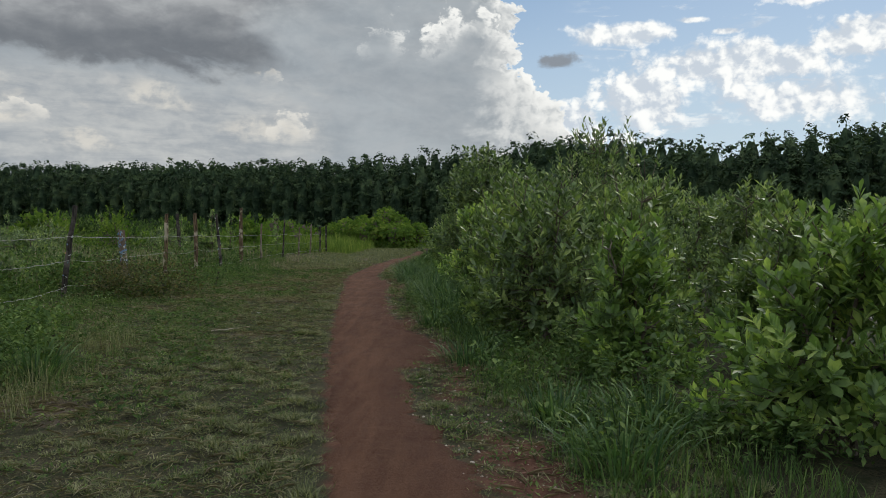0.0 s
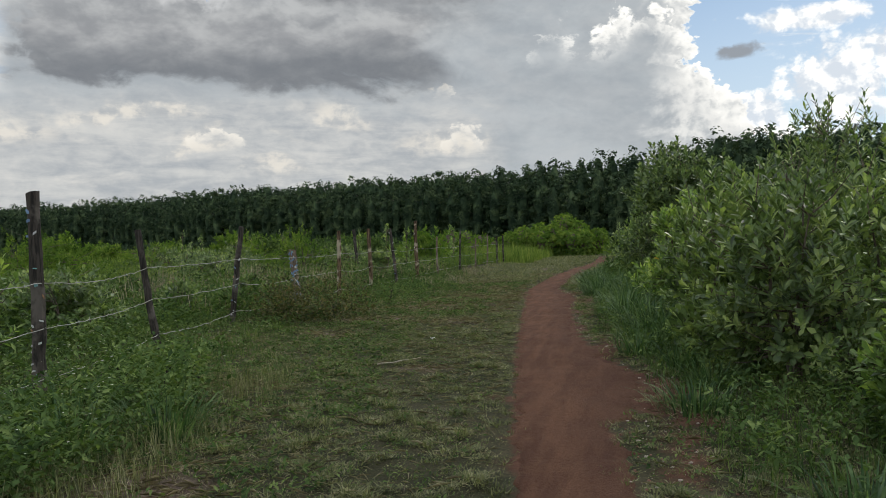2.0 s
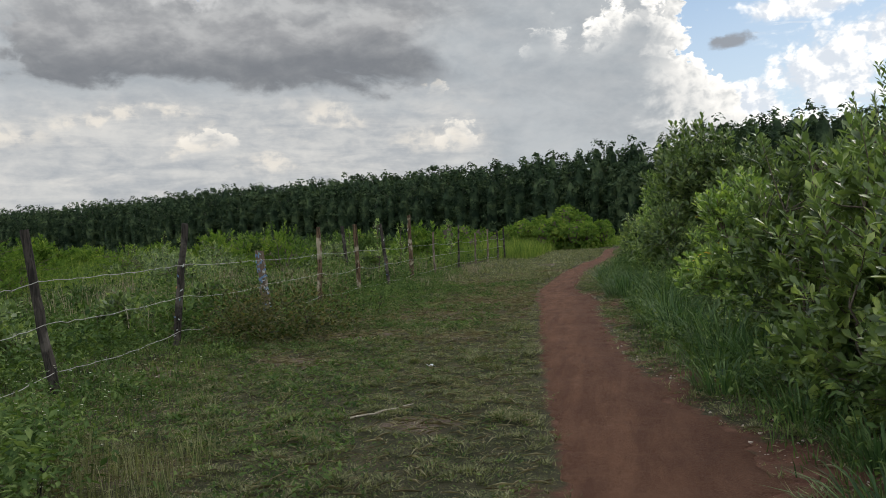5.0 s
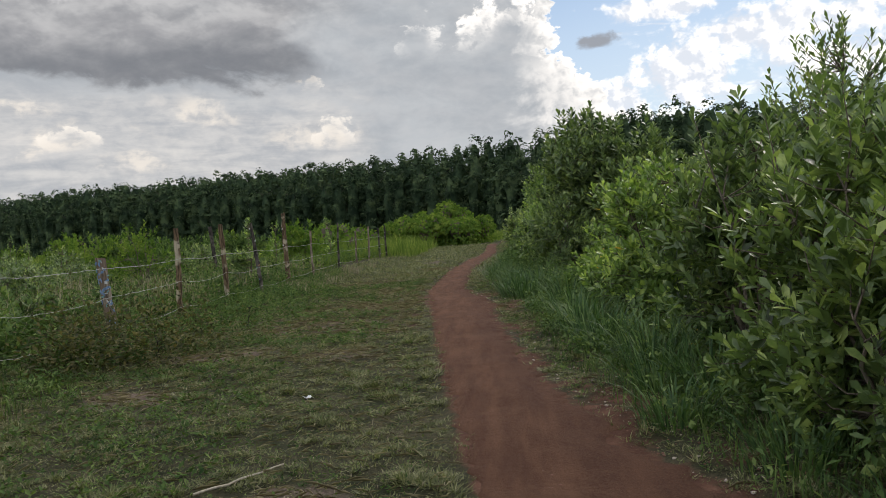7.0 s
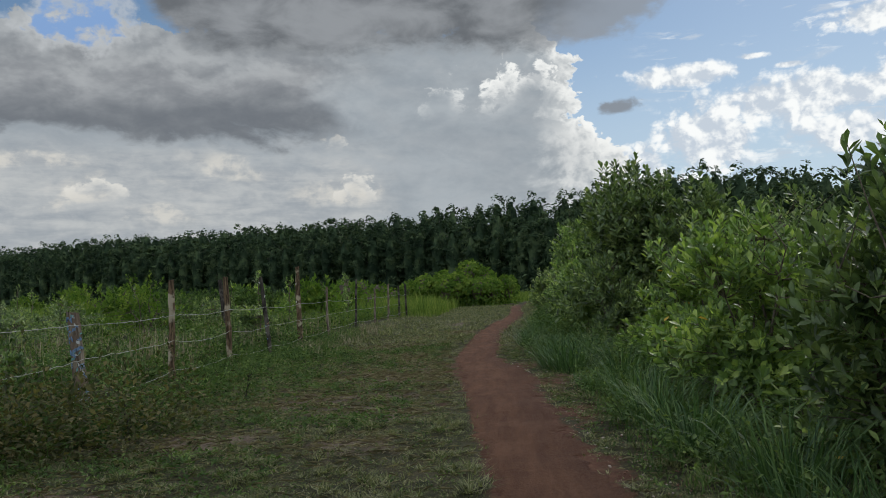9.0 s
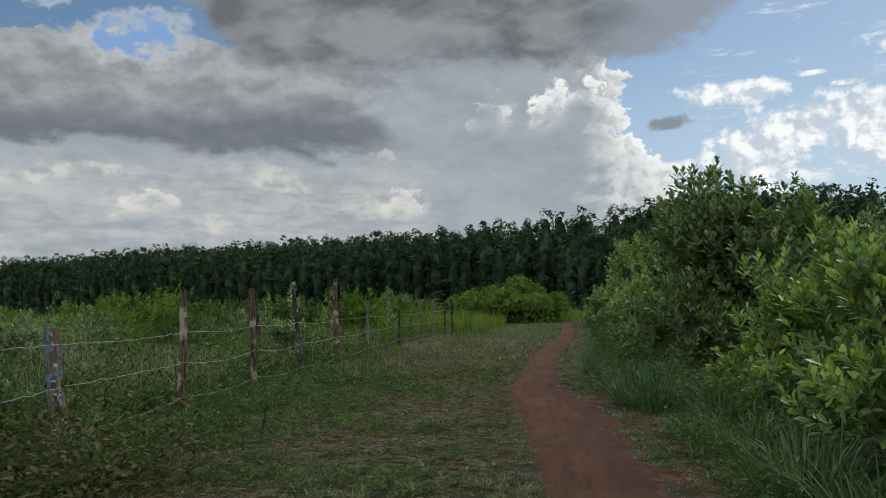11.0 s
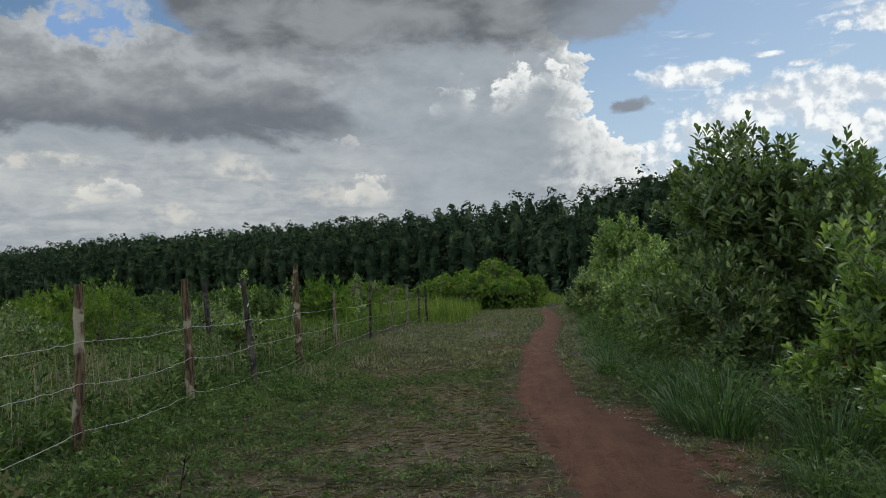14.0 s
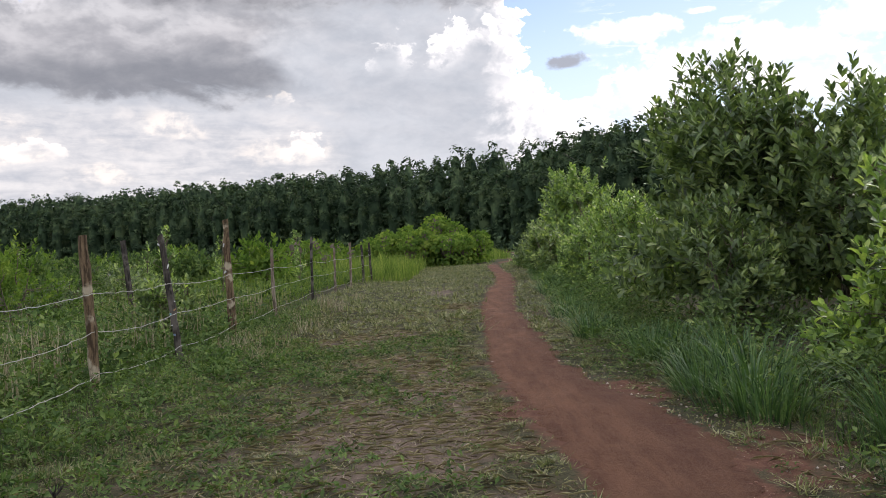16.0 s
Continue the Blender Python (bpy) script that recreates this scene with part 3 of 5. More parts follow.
path_mesh = grid_mesh("dirt_path", np.stack([px_, py[:, None] + 0 * px_, pz], -1).reshape(-1, 3),
                      np.stack([q, q + 1, q + 1 + len(cols), q + len(cols)], -1).reshape(-1, 4), [PATHWAY], smooth=True)
attr = path_mesh.attributes.new("across", "FLOAT", "POINT")
attr.data.foreach_set("value", (0 * px_ + cols[None]).ravel().astype(np.float32))
tagged(made("dirt_path", path_mesh), "narrow winding footpath of trodden red laterite soil", "path", kind="structure")


def scatter(n, x0, x1, y0, y1, keep, power=1.0, seed=0):
    """Random points of a stretch, thicker towards y0; keep(x, y) gives each one's chance."""
    r = np.random.default_rng(seed)
    y = y0 + (y1 - y0) * r.random(n) ** power
    x = x0 + (x1 - x0) * r.random(n)
    ok = r.random(n) < keep(x, y)
    x, y = x[ok], y[ok]
    return np.stack([x, y, ground_z(x, y)], 1)


def off_path(x, y, margin=0.0):
    return (x < path_left(y) - margin) | (x > path_right(y) + margin)


def turf_chance(x, y):
    gap = np.maximum(path_left(y) - x, x - path_right(y))
    return np.where(gap < -0.07, 0.0, np.clip(0.45 + gap / 0.2, 0, 1)) * (1 - 0.86 * np.clip(worn(x, y) * 1.2, 0, 1)) * np.clip(0.7 + 0.6 * wave(x, y, 2.2, 3.0) + 0.5 * hummock(x, y), 0.32, 1)


def fence_x(y):
    f = np.array(FENCE)
    return np.interp(y, f[:, 1], f[:, 0])


def stuff(name, vf, mat, label, category="grass"):
    me = grid_mesh(name, vf[0], vf[1], [mat])
    return tagged(made(name, me), label, category, kind="stuff")


def tufts(centres, k, hgt, wid, spread_, seed):
    """Turf: tufts of k short blades that fan out from a common root."""
    r = np.random.default_rng(seed)
    n = len(centres)
    tall = r.uniform(0.6, 1.4, n) * np.clip(0.5 + 1.3 * hummock(centres[:, 0], centres[:, 1]), 0.30, 1.8) * (1 + 0.8 * np.clip(wave(centres[:, 0], centres[:, 1], 1.4, 5.0), 0, 1))
    idx = np.repeat(np.arange(n), k)
    a = r.uniform(0, 2 * np.pi, n * k)
    d = np.stack([np.cos(a), np.sin(a), 0 * a], 1)
    root = centres[idx] + d * (spread_ * r.random(n * k))[:, None]
    h = hgt * tall[idx] * r.uniform(0.6, 1.2, n * k)
    lean = r.uniform(0.3, 2.2, n * k)
    tip = root + d * (h * lean)[:, None] + np.array([0, 0, 1.0]) * (h * (1.15 - 0.33 * lean))[:, None]
    w = np.stack([-np.sin(a), np.cos(a), 0 * a], 1) * (wid * r.uniform(0.7, 1.4, n * k))[:, None]
    v = np.stack([root - w, root + w, tip], 1).reshape(-1, 3)
    return v, np.arange(len(v)).reshape(-1, 3)


n_turf = []
for seed, (n, k, x0, x1, y0, y1, hgt, wid, spread_) in enumerate([(74000, 8, -6.4, 1.2, 3.6, 13, 0.027, 0.0034, 0.045), (50000, 8, -6.6, 0.4, 13, 26, 0.032, 0.0044, 0.055), (18000, 8, -6.8, 0.6, 26, 60, 0.07, 0.011, 0.10), (9000, 8, -7.0, 5.0, -8, 3.6, 0.07, 0.010, 0.12)]):
    pts = scatter(n, x0, x1, y0, y1, turf_chance, 1.15, 20 + seed)
    n_turf.append(tufts(pts, k, hgt, wid, spread_, 60 + seed))
stuff("turf", joined(n_turf), TURF, "short grazed grass with thin dry patches")

# ---------------------------------------------------------------- shrubs by the path
LEAF_MESHES = {}


def leaf_meshes(mat):
    """Three single leaves that the separate leaf parts share."""
    if mat.name not in LEAF_MESHES:
        shapes = []
        for k, (w, curl) in enumerate(((0.42, 0.0), (0.50, 0.08), (0.36, -0.06))):
            v = LEAF_V * np.array([w, 1, 1]) + np.stack([0 * LEAF_V[:, 0], 0 * LEAF_V[:, 0], curl * LEAF_V[:, 1] ** 2], 1)
            shapes.append(grid_mesh("leaf", v, LEAF_F, [mat]))
        LEAF_MESHES[mat.name] = shapes
    return LEAF_MESHES[mat.name]


def shrub(name, x, y, height, radius, mat, label, tips=260, per_tip=11, leaf=0.095, slim=0.42, seed=0, single=0, stems=5, sparse=0.0, bare=0.04, spires=6,
          yellow=0, category="shrub", trunk_r=0.022, shape=0, leafy=2.3, full=1.0, fan=0.34):
    """A shrub of several stems that fork into leafy twigs; single: how many leaves are parts of their own."""
    r = np.random.default_rng(seed)
    tips = int(tips * (1.4 if y < 17 else 1.25 if y < 24 else 1.2))
    if not single and not shape:
        shape = 1
    base = tagged(new(name), label, category)
    base.location = (x, y, float(ground_z(x, y)) - 0.02)
    # lobes give the crown its uneven outline
    n_lobe = 17
    la = r.uniform(0, 2 * np.pi, n_lobe)
    lr = radius * r.uniform(0.7, 1.1, n_lobe) * np.linspace(0.36 * full, 0.82, n_lobe)
    lobes = np.stack([lr * np.cos(la), lr * np.sin(la), height * np.maximum(0.12 + 0.68 * np.linspace(0, 1, n_lobe)[::-1] ** 1.15, bare + 0.10)], 1)
    lobes[0] = (0, 0, height * 0.78)
    size = np.stack([radius * full * r.uniform(0.30, 0.50, n_lobe)] * 2 + [height * r.uniform(0.11, 0.20, n_lobe)], 1)
    size[0, 2] = height * 0.2
    pick = r.integers(0, n_lobe, tips)
    ball = unit(r.normal(size=(tips, 3))) * (r.random(tips) ** 0.28)[:, None]
    tip = lobes[pick] + ball * size[pick]
    tip[:, 2] = np.clip(tip[:, 2], height * bare, height * 1.0)
    # spires stand out of the crown
    k = min(spires, tips)
    tip[:k, :2] = np.clip(r.normal(size=(k, 2)) * fan, -0.16 - fan, 0.16 + fan) * radius
    tip[:k, 2] = height * r.uniform(0.93 - 0.09 * (fan / 0.34) ** 1.2, 1.0, k)
    way = unit(unit(tip - np.array([0, 0, height * 0.35])) * 1.0 + np.array([0, 0, 0.6]) + r.normal(size=(tips, 3)) * 0.25)
    # stems and twigs
    wood, hubs = [], []
    for s in range(stems):
        a = 2 * np.pi * (s + r.random()) / stems
        top = np.array([np.cos(a), np.sin(a), 0]) * radius * r.uniform(0.2, 0.6) + np.array([0, 0, height * r.uniform(0.5, 0.78)])
        if s == 0:
            top = np.array([0.1 * radius, 0, height * 0.8])
        foot = np.array([np.cos(a), np.sin(a), 0]) * 0.06
        u = np.linspace(0, 1, 7)[:, None]
        line = foot + (top - foot) * u + r.normal(size=(7, 3)) * 0.02 * height * np.sin(np.pi * u)
        line[:, :2] *= 0.6 + 0.4 * u
        wood.append(tube(line, np.linspace(trunk_r, 0.006, 7), 6))
        hubs.append(line[2:])
    hubs = np.concatenate(hubs)
    gap = np.linalg.norm(hubs[None] - (tip - np.array([0, 0, 0.12]))[:, None], axis=-1) + 3.0 * np.clip(hubs[None, :, 2] - tip[:, None, 2], 0, 9)
    start = hubs[gap.argmin(1)]
    for s in range(min(tips, 150 if single else 70)):
        mid = (start[s] + tip[s]) / 2 + np.array([0, 0, -0.03]) + r.normal(size=3) * 0.02
        wood.append(tube(np.stack([start[s], mid, tip[s]]), np.array([0.0075, 0.005, 0.0025]), 4))
    wv, wf = joined(wood)
    made("stem", grid_mesh("stem", wv, wf, [BARK], smooth=True), base, "thin grey-brown stems")
    # whorls of leaves up each twig
    n = tips * per_tip
    t = np.repeat(np.arange(tips), per_tip)
    pos_on = np.tile(np.linspace(0, 1, per_tip), tips)
    turn = pos_on * per_tip * 2.4 + np.repeat(r.uniform(0, 6.3, tips), per_tip)
    ax = way[t]
    side = unit(np.cross(ax, r.normal(size=(tips, 3))[t]))
    side2 = np.cross(ax, side)
    out = np.cos(turn)[:, None] * side + np.sin(turn)[:, None] * side2
    root = tip[t] - ax * ((1 - pos_on) * leaf * leafy)[:, None]
    lean = 1.25 - 0.70 * pos_on + r.normal(size=n) * 0.2
    ldir = unit(out * lean[:, None] + ax * (0.3 + 0.65 * pos_on)[:, None] + np.array([0, 0, 0.28]))
    norm = unit(ax + np.array([0, 0, 0.35]) + out * -0.55 + r.normal(size=(n, 3)) * 0.28)
    length = (1.30 if y < 24 else 1.34) * leaf * r.uniform(0.65, 1.2, n) * (1.05 - 0.25 * pos_on)
    keep = r.random(n) > sparse
    idx = np.nonzero(keep)[0]
    parts = []
    if single:
        # those on the side of the footpath, where one walks closest by
        near = root[idx, 0] * 1.0 + 0.25 * root[idx, 1] + r.random(len(idx)) * radius * 0.8
        order = idx[np.argsort(near)]
        parts, idx = order[:single], np.sort(order[single:])
    v, f = leaves(root[idx], ldir[idx], norm[idx], length[idx], length[idx] * slim * 1.08 * r.uniform(0.85, 1.2, len(idx)), shape)
    crown = made("foliage", grid_mesh("foliage", v, f, [mat]), base)
    crown["kind"] = "stuff"
    if len(parts):
        lx_, ly_, lz_ = leaf_bases(ldir[parts], norm[parts])
        shapes = leaf_meshes(mat)
        for c, p in enumerate(parts):
            ob = made("leaf", shapes[c % 3], base)
            m = Matrix.Identity(4)
            for row in range(3):
                m[row][0], m[row][1], m[row][2], m[row][3] = lx_[c, row] * length[p], ly_[c, row] * length[p], lz_[c, row] * length[p], root[p, row]
            ob.matrix_local = m
    if yellow:
        sel = np.nonzero((root[:, 0] < -0.2 * radius) & (root[:, 2] < height * 0.75))[0]
        sel = r.choice(sel, yellow, replace=False)
        shapes = leaf_meshes(YELLOW)
        for c, p in enumerate(sel):
            ob = made("leaf", shapes[c % 3], base, "withered yellow leaf")
            o = unit(np.array([-1.0, -0.6, 0.1]) + r.normal(size=3) * 0.3)
            xx, yy, zz = leaf_bases(o[None], np.array([[-0.6, -0.5, 0.8]]))
            m = Matrix.Identity(4)
            place = root[p] + np.array([-0.10, -0.06, 0.02])
            for row in range(3):
                m[row][0], m[row][1], m[row][2], m[row][3] = xx[0, row] * 0.13, yy[0, row] * 0.13, zz[0, row] * 0.13, place[row]
            ob.matrix_local = m
    return base


BROAD = "broad-leaved green shrub with glossy leaf whorls beside the path"
shrub("shrub", 1.95, 5.6, 1.52, 0.72, SHRUB_LIGHT, "young shrub with large pale-green leaves on upright shoots", 300, 12, 0.085, 0.42, 1, 240, spires=10)
shrub("shrub", 1.25, 7.85, 1.45, 0.48, SHRUB_LIGHT, "small upright shrub with pale-green tips beside the path", 220, 12, 0.085, 0.42, 2, 220, spires=4)
shrub("shrub", 2.75, 8.3, 1.55, 0.62, SHRUB, "young shrub with large pale-green leaves on upright shoots", 200, 12, 0.085, 0.42, 3, 0, spires=8)
shrub("shrub", 0.78, 9.6, 1.85, 0.80, SHRUB_DARK, BROAD, 300, 11, 0.085, 0.40, 4, 220)
shrub("shrub", 0.75, 11.4, 2.0, 0.98, SHRUB, BROAD, 340, 11, 0.10, 0.36, 5, 240)
shrub("shrub", 0.42, 10.55, 1.3, 0.62, SHRUB, "low leafy shrub leaning towards the path", 220, 11, 0.095, 0.40, 27, 200)
shrub("shrub", 1.75, 9.9, 1.95, 0.75, SHRUB, "leafy shrub in the thicket beside the path", 240, 10, 0.085, 0.4, 6)
shrub("shrub", 2.4, 12.4, 2.45, 0.9, SHRUB, "leafy shrub in the thicket beside the path", 280, 10, 0.09, 0.4, 7)
shrub("shrub", 0.68, 13.4, 2.15, 0.95, SHRUB_DARK, "dark broad-leaved shrub leaning over the path's verge", 330, 11, 0.105, 0.38, 8, 220, yellow=2)
shrub("shrub", 1.6, 14.6, 2.5, 0.95, SHRUB_DARK, "dark broad-leaved shrub in the thicket beside the path", 320, 11, 0.10, 0.38, 9)
shrub("sapling_tree", 2.35, 15.6, 3.35, 0.95, SHRUB_DARK, "slender young tree with sparse twigs above the thicket", 230, 17, 0.10, 0.30, 10, 0, 4, 0.05, 0.42, 24, category="tree", trunk_r=0.035, leafy=4.5, full=1.1, fan=0.5)
shrub("shrub", 0.62, 16.4, 2.05, 0.95, SHRUB_LIGHT, "broad-leaved shrub with pale young leaf rosettes", 330, 11, 0.105, 0.40, 11, 220, yellow=4)
shrub("shrub", 0.85, 18.9, 2.15, 0.95, SHRUB_LIGHT, "broad-leaved shrub with pale and some yellowed leaves", 340, 11, 0.115, 0.40, 12, 240, yellow=5)
shrub("shrub", 0.85, 21.2, 1.9, 0.9, SHRUB_LIGHT, "broad-leaved shrub with pale young leaf rosettes", 300, 11, 0.115, 0.40, 13, 220, yellow=2)
shrub("tall_shrub", 1.0, 26.2, 4.05, 1.35, SHRUB_DARK, "tall dark-green shrub with upright leafy spires", 900, 11, 0.138, 0.42, 14, 240, 7, bare=0.12, spires=9, trunk_r=0.035, full=1.35)
shrub("tall_shrub", 1.95, 25.0, 3.5, 1.2, SHRUB_DARK, "tall dark-green shrub with upright leafy spires", 620, 11, 0.132, 0.44, 15, 0, 5, bare=0.12, spires=6, trunk_r=0.03, full=1.25)
shrub("shrub", 0.15, 24.2, 1.9, 0.75, SHRUB_DARK, "dark bushy shrub at the foot of taller growth", 260, 10, 0.10, 0.4, 16)
shrub("shrub", 0.35, 30.6, 2.3, 1.1, SHRUB_LIGHT, "light-green bushy shrub with small leaves beside the path", 420, 11, 0.09, 0.42, 17)
shrub("shrub", 0.1, 34.5, 2.0, 1.0, SHRUB_LIGHT, "light-green bushy shrub with small leaves beside the path", 340, 11, 0.09, 0.42, 18)
shrub("shrub", 1.0, 37.0, 2.8, 1.5, SHRUB_LIGHT, "light-green bushy shrub with small leaves beside the path", 420, 11, 0.11, 0.42, 19)
shrub("shrub", -0.15, 42.0, 1.9, 1.0, SHRUB, "rounded green shrub beside the far path", 300, 10, 0.12, 0.45, 20)
shrub("tree", 1.6, 46.8, 4.3, 2.2, SHRUB_LIGHT, "small light-green tree above the far thicket", 700, 10, 0.17, 0.5, 21, spires=3, category="tree", trunk_r=0.05)
shrub("shrub", 0.4, 51.0, 2.2, 1.2, SHRUB_DARK, "rounded green shrub beside the far path", 300, 10, 0.14, 0.45, 22)
for k, (fx, fy, fh, fr) in enumerate([(2.7, 18.2, 2.3, 1.0), (2.9, 21.6, 2.7, 1.2), (3.4, 24.6, 3.0, 1.3), (4.4, 28.0, 3.2, 1.5), (4.2, 22.5, 2.8, 1.3), (2.6, 29.2, 2.7, 1.2), (2.7, 33.5, 2.8, 1.2), (2.7, 40.5, 3.0, 1.3), (3.9, 11.2, 1.9, 0.8),
                                      (4.6, 14.2, 2.2, 1.0), (5.2, 19.0, 2.4, 1.2), (5.4, 25.5, 2.6, 1.3)]):
    shrub("shrub", fx, fy, fh, fr, (SHRUB, SHRUB_DARK)[k % 2], "leafy shrub deep in the thicket", 260, 10, 0.11, 0.42, 30 + k)
for k, (fx, fy, fh, fr) in enumerate([(11.5, 21.5, 2.3, 1.6), (9.0, 24.0, 2.3, 1.5), (13.5, 27.0, 2.7, 1.7), (9.5, 31.0, 2.8, 1.7), (13.0, 18.0, 2.0, 1.4), (16.5, 24.0, 2.6, 1.8)]):
    shrub("shrub", fx, fy, fh, fr, SHRUB_DARK, "brownish-green rounded bush in the rough field", 340, 10, 0.13, 0.45, 50 + k)

# ---------------------------------------------------------------- tussocks and weeds of the right verge
def tussock(x, y, height, radius, n, seed, label="clump of tall bluish-green grass on the verge"):
    r = np.random.default_rng(seed)
    a, d = r.uniform(0, 6.283, n), radius * 0.62 * np.sqrt(r.random(n))
    roots = np.stack([d * np.cos(a), d * np.sin(a), np.zeros(n)], 1)
    out = np.stack([np.cos(a), np.sin(a), np.zeros(n)], 1)
    h = height * r.uniform(0.3, 1.1, n)
    lean = r.uniform(0.1, 1.0, n)
    pts = [roots]
    for u, bend in ((0.35, 0.25), (0.7, 0.62), (1.0, 1.25)):
        pts.append(roots + out * (lean * bend * h)[:, None] + np.array([0, 0, 1.0]) * (h * (u - 0.35 * lean * u ** 2.5))[:, None])
    side = np.stack([-np.sin(a), np.cos(a), np.zeros(n)], 1) * (0.0055 * r.uniform(0.6, 1.4, n))[:, None]
    v = np.stack([pts[0] - side, pts[0] + side, pts[1] - side, pts[1] + side, pts[2] - side * 0.8, pts[2] + side * 0.8, pts[3]], 1).reshape(-1, 3)
    f = np.array([(0, 1, 3), (0, 3, 2), (2, 3, 5), (2, 5, 4), (4, 5, 6)])[None] + (np.arange(n) * 7)[:, None, None]
    ob = tagged(made("grass_tussock", grid_mesh("grass_tussock", v, f.reshape(-1, 3), [TUSSOCK])), label, "grass", "tussocks along the path")
    ob.location = (x, y, float(ground_z(x, y)) - 0.01)
    return ob


r0 = np.random.default_rng(3)
spots = [(-3.9, 6.9, 0.42, 0.5), (-3.5, 7.35, 0.36, 0.4), (-4.35, 7.6, 0.42, 0.5), (-4.7, 6.7, 0.5, 0.5), (-4.1, 6.2, 0.4, 0.4), (0.6, 5.2, 0.33, 0.5), (0.95, 5.9, 0.36, 0.5), (0.42, 6.3, 0.28, 0.4), (-1.0, 20.3, 0.6, 0.6), (-0.7, 21.0, 0.66, 0.6), (-0.55, 22.0, 0.6, 0.55), (-0.95, 22.9, 0.5, 0.5),
         (-0.35, 19.2, 0.6, 0.5), (-0.2, 13.2, 0.6, 0.5), (-0.45, 14.4, 0.6, 0.5), (-0.55, 15.6, 0.6, 0.5), (-0.5, 17.2, 0.55, 0.5), (0.0, 12.2, 0.5, 0.45)]
for yy in np.arange(8.6, 48, 0.95):
    spots.append((float(verge_x(yy)) + 0.75 + r0.uniform(-0.12, 0.5), float(yy), r0.uniform(0.22, 0.5), r0.uniform(0.3, 0.5)))
for k, (tx, ty, th, tr_) in enumerate(spots):
    tussock(tx, ty, th, tr_, 160 if ty < 26 else 120, 300 + k)


def verge_herb(n, x_of, y0, y1, width, hgt, leaf, seed, power=1.0):
    """Low broad-leaved herbs: short stems, each with a few leaves."""
    r = np.random.default_rng(seed)
    y = y0 + (y1 - y0) * r.random(n) ** power
    x = x_of(y) + width * (r.random(n) - 0.5) * 2
    ok = off_path(x, y, 0.12) & (r.random(n) > worn(x, y)) & (r.random(n) < 0.35 + 0.65 * (wave(x, y, 1.7, 2.0) > -0.25))
    x, y = x[ok], y[ok]
    k = 9
    top = hgt * r.uniform(0.35, 1.25, len(x)) * (1 + 0.4 * wave(x, y, 1.1, 6.0))
    idx = np.repeat(np.arange(len(x)), k)
    a = r.uniform(0, 6.283, len(idx))
    hz = r.uniform(0.25, 1, len(idx)) * top[idx]
    off = r.normal(size=(len(idx), 2)) * 0.045
    p = np.stack([x[idx] + off[:, 0], y[idx] + off[:, 1], ground_z(x, y)[idx] + hz], 1)
    d = np.stack([np.cos(a), np.sin(a), r.uniform(-0.5, 1.2, len(idx))], 1)
    nn = np.stack([-0.3 * np.cos(a), -0.3 * np.sin(a), np.ones(len(idx))], 1) + r.normal(size=(len(idx), 3)) * 0.3
    L = leaf * r.uniform(0.5, 1.5, len(idx))
    return leaves(p, d, nn, L, L * 0.42, 1)


stuff("weeds", joined([verge_herb(3200, lambda y: verge_x(y) + 1.35, 5, 30, 0.75, 0.30, 0.05, 1, 1.2), verge_herb(1800, lambda y: verge_x(y) + 1.7, 30, 60, 1.0, 0.4, 0.09, 2),
                       verge_herb(1600, lambda y: verge_x(y) + 2.6, 5, 30, 1.2, 0.5, 0.07, 3)]), HERB, "low leafy weeds under the shrubs along the verge", "weeds")
stuff("weeds", joined([verge_herb(4200, lambda y: fence_x(y) - 0.15, 4.5, 30, 1.0, 0.17, 0.05, 4, 1.2), verge_herb(5200, lambda y: fence_x(y) - 2.6, 6, 46, 2.3, 0.5, 0.08, 5),
                       verge_herb(1500, lambda y: fence_x(y) + 0.95 + 0 * y, 5.2, 9.4, 0.65, 0.40, 0.055, 6), verge_herb(500, lambda y: fence_x(y) + 0.5, 14.5, 17.5, 0.5, 0.24, 0.06, 7),
                       verge_herb(3000, lambda y: fence_x(y) + 2.0 + 0 * y, 15.5, 26, 1.5, 0.06, 0.045, 8), verge_herb(1500, lambda y: fence_x(y) + 1.6 + 0 * y, 6, 15.5, 1.2, 0.06, 0.04, 9)]), HERB, "low leafy weeds growing along the wire fence", "weeds")
stuff("creeping_weeds", joined([verge_herb(3800, lambda y: path_left(y) - 2.1, 4.2, 26, 1.9, 0.045, 0.024, 10, 1.3), verge_herb(2200, lambda y: verge_x(y) + 0.55, 4.2, 24, 0.5, 0.05, 0.028, 11, 1.3)]), HERB,
      "low creeping small-leaved weeds matted into the turf", "weeds")


def herb_clumps(n, x0, x1, y0, y1, keep, seed, k=70, leaf=0.075, tall=1.0):
    """Knee-high leafy clumps, each a ragged dome of leaves."""
    r = np.random.default_rng(seed)
    c = scatter(n, x0, x1, y0, y1, keep, 1.0, seed)
    idx = np.repeat(np.arange(len(c)), k)
    rad = r.uniform(0.2, 0.6, len(c))[idx]
    hgt = tall * r.uniform(0.25, 0.8, len(c))[idx]
    d = unit(r.normal(size=(len(idx), 3)))
    d[:, 2] = np.abs(d[:, 2])
    q = r.random(len(idx)) ** 0.35
    p = c[idx] + d * q[:, None] * np.stack([rad, rad, hgt], 1)
    w = unit(d * np.array([1, 1, 0.4]) + r.normal(size=(len(idx), 3)) * 0.4)
    L = leaf * r.uniform(0.6, 1.5, len(idx))
    return leaves(p, w, d + np.array([0, 0, 0.8]) + r.normal(size=p.shape) * 0.3, L, L * 0.5, 1)


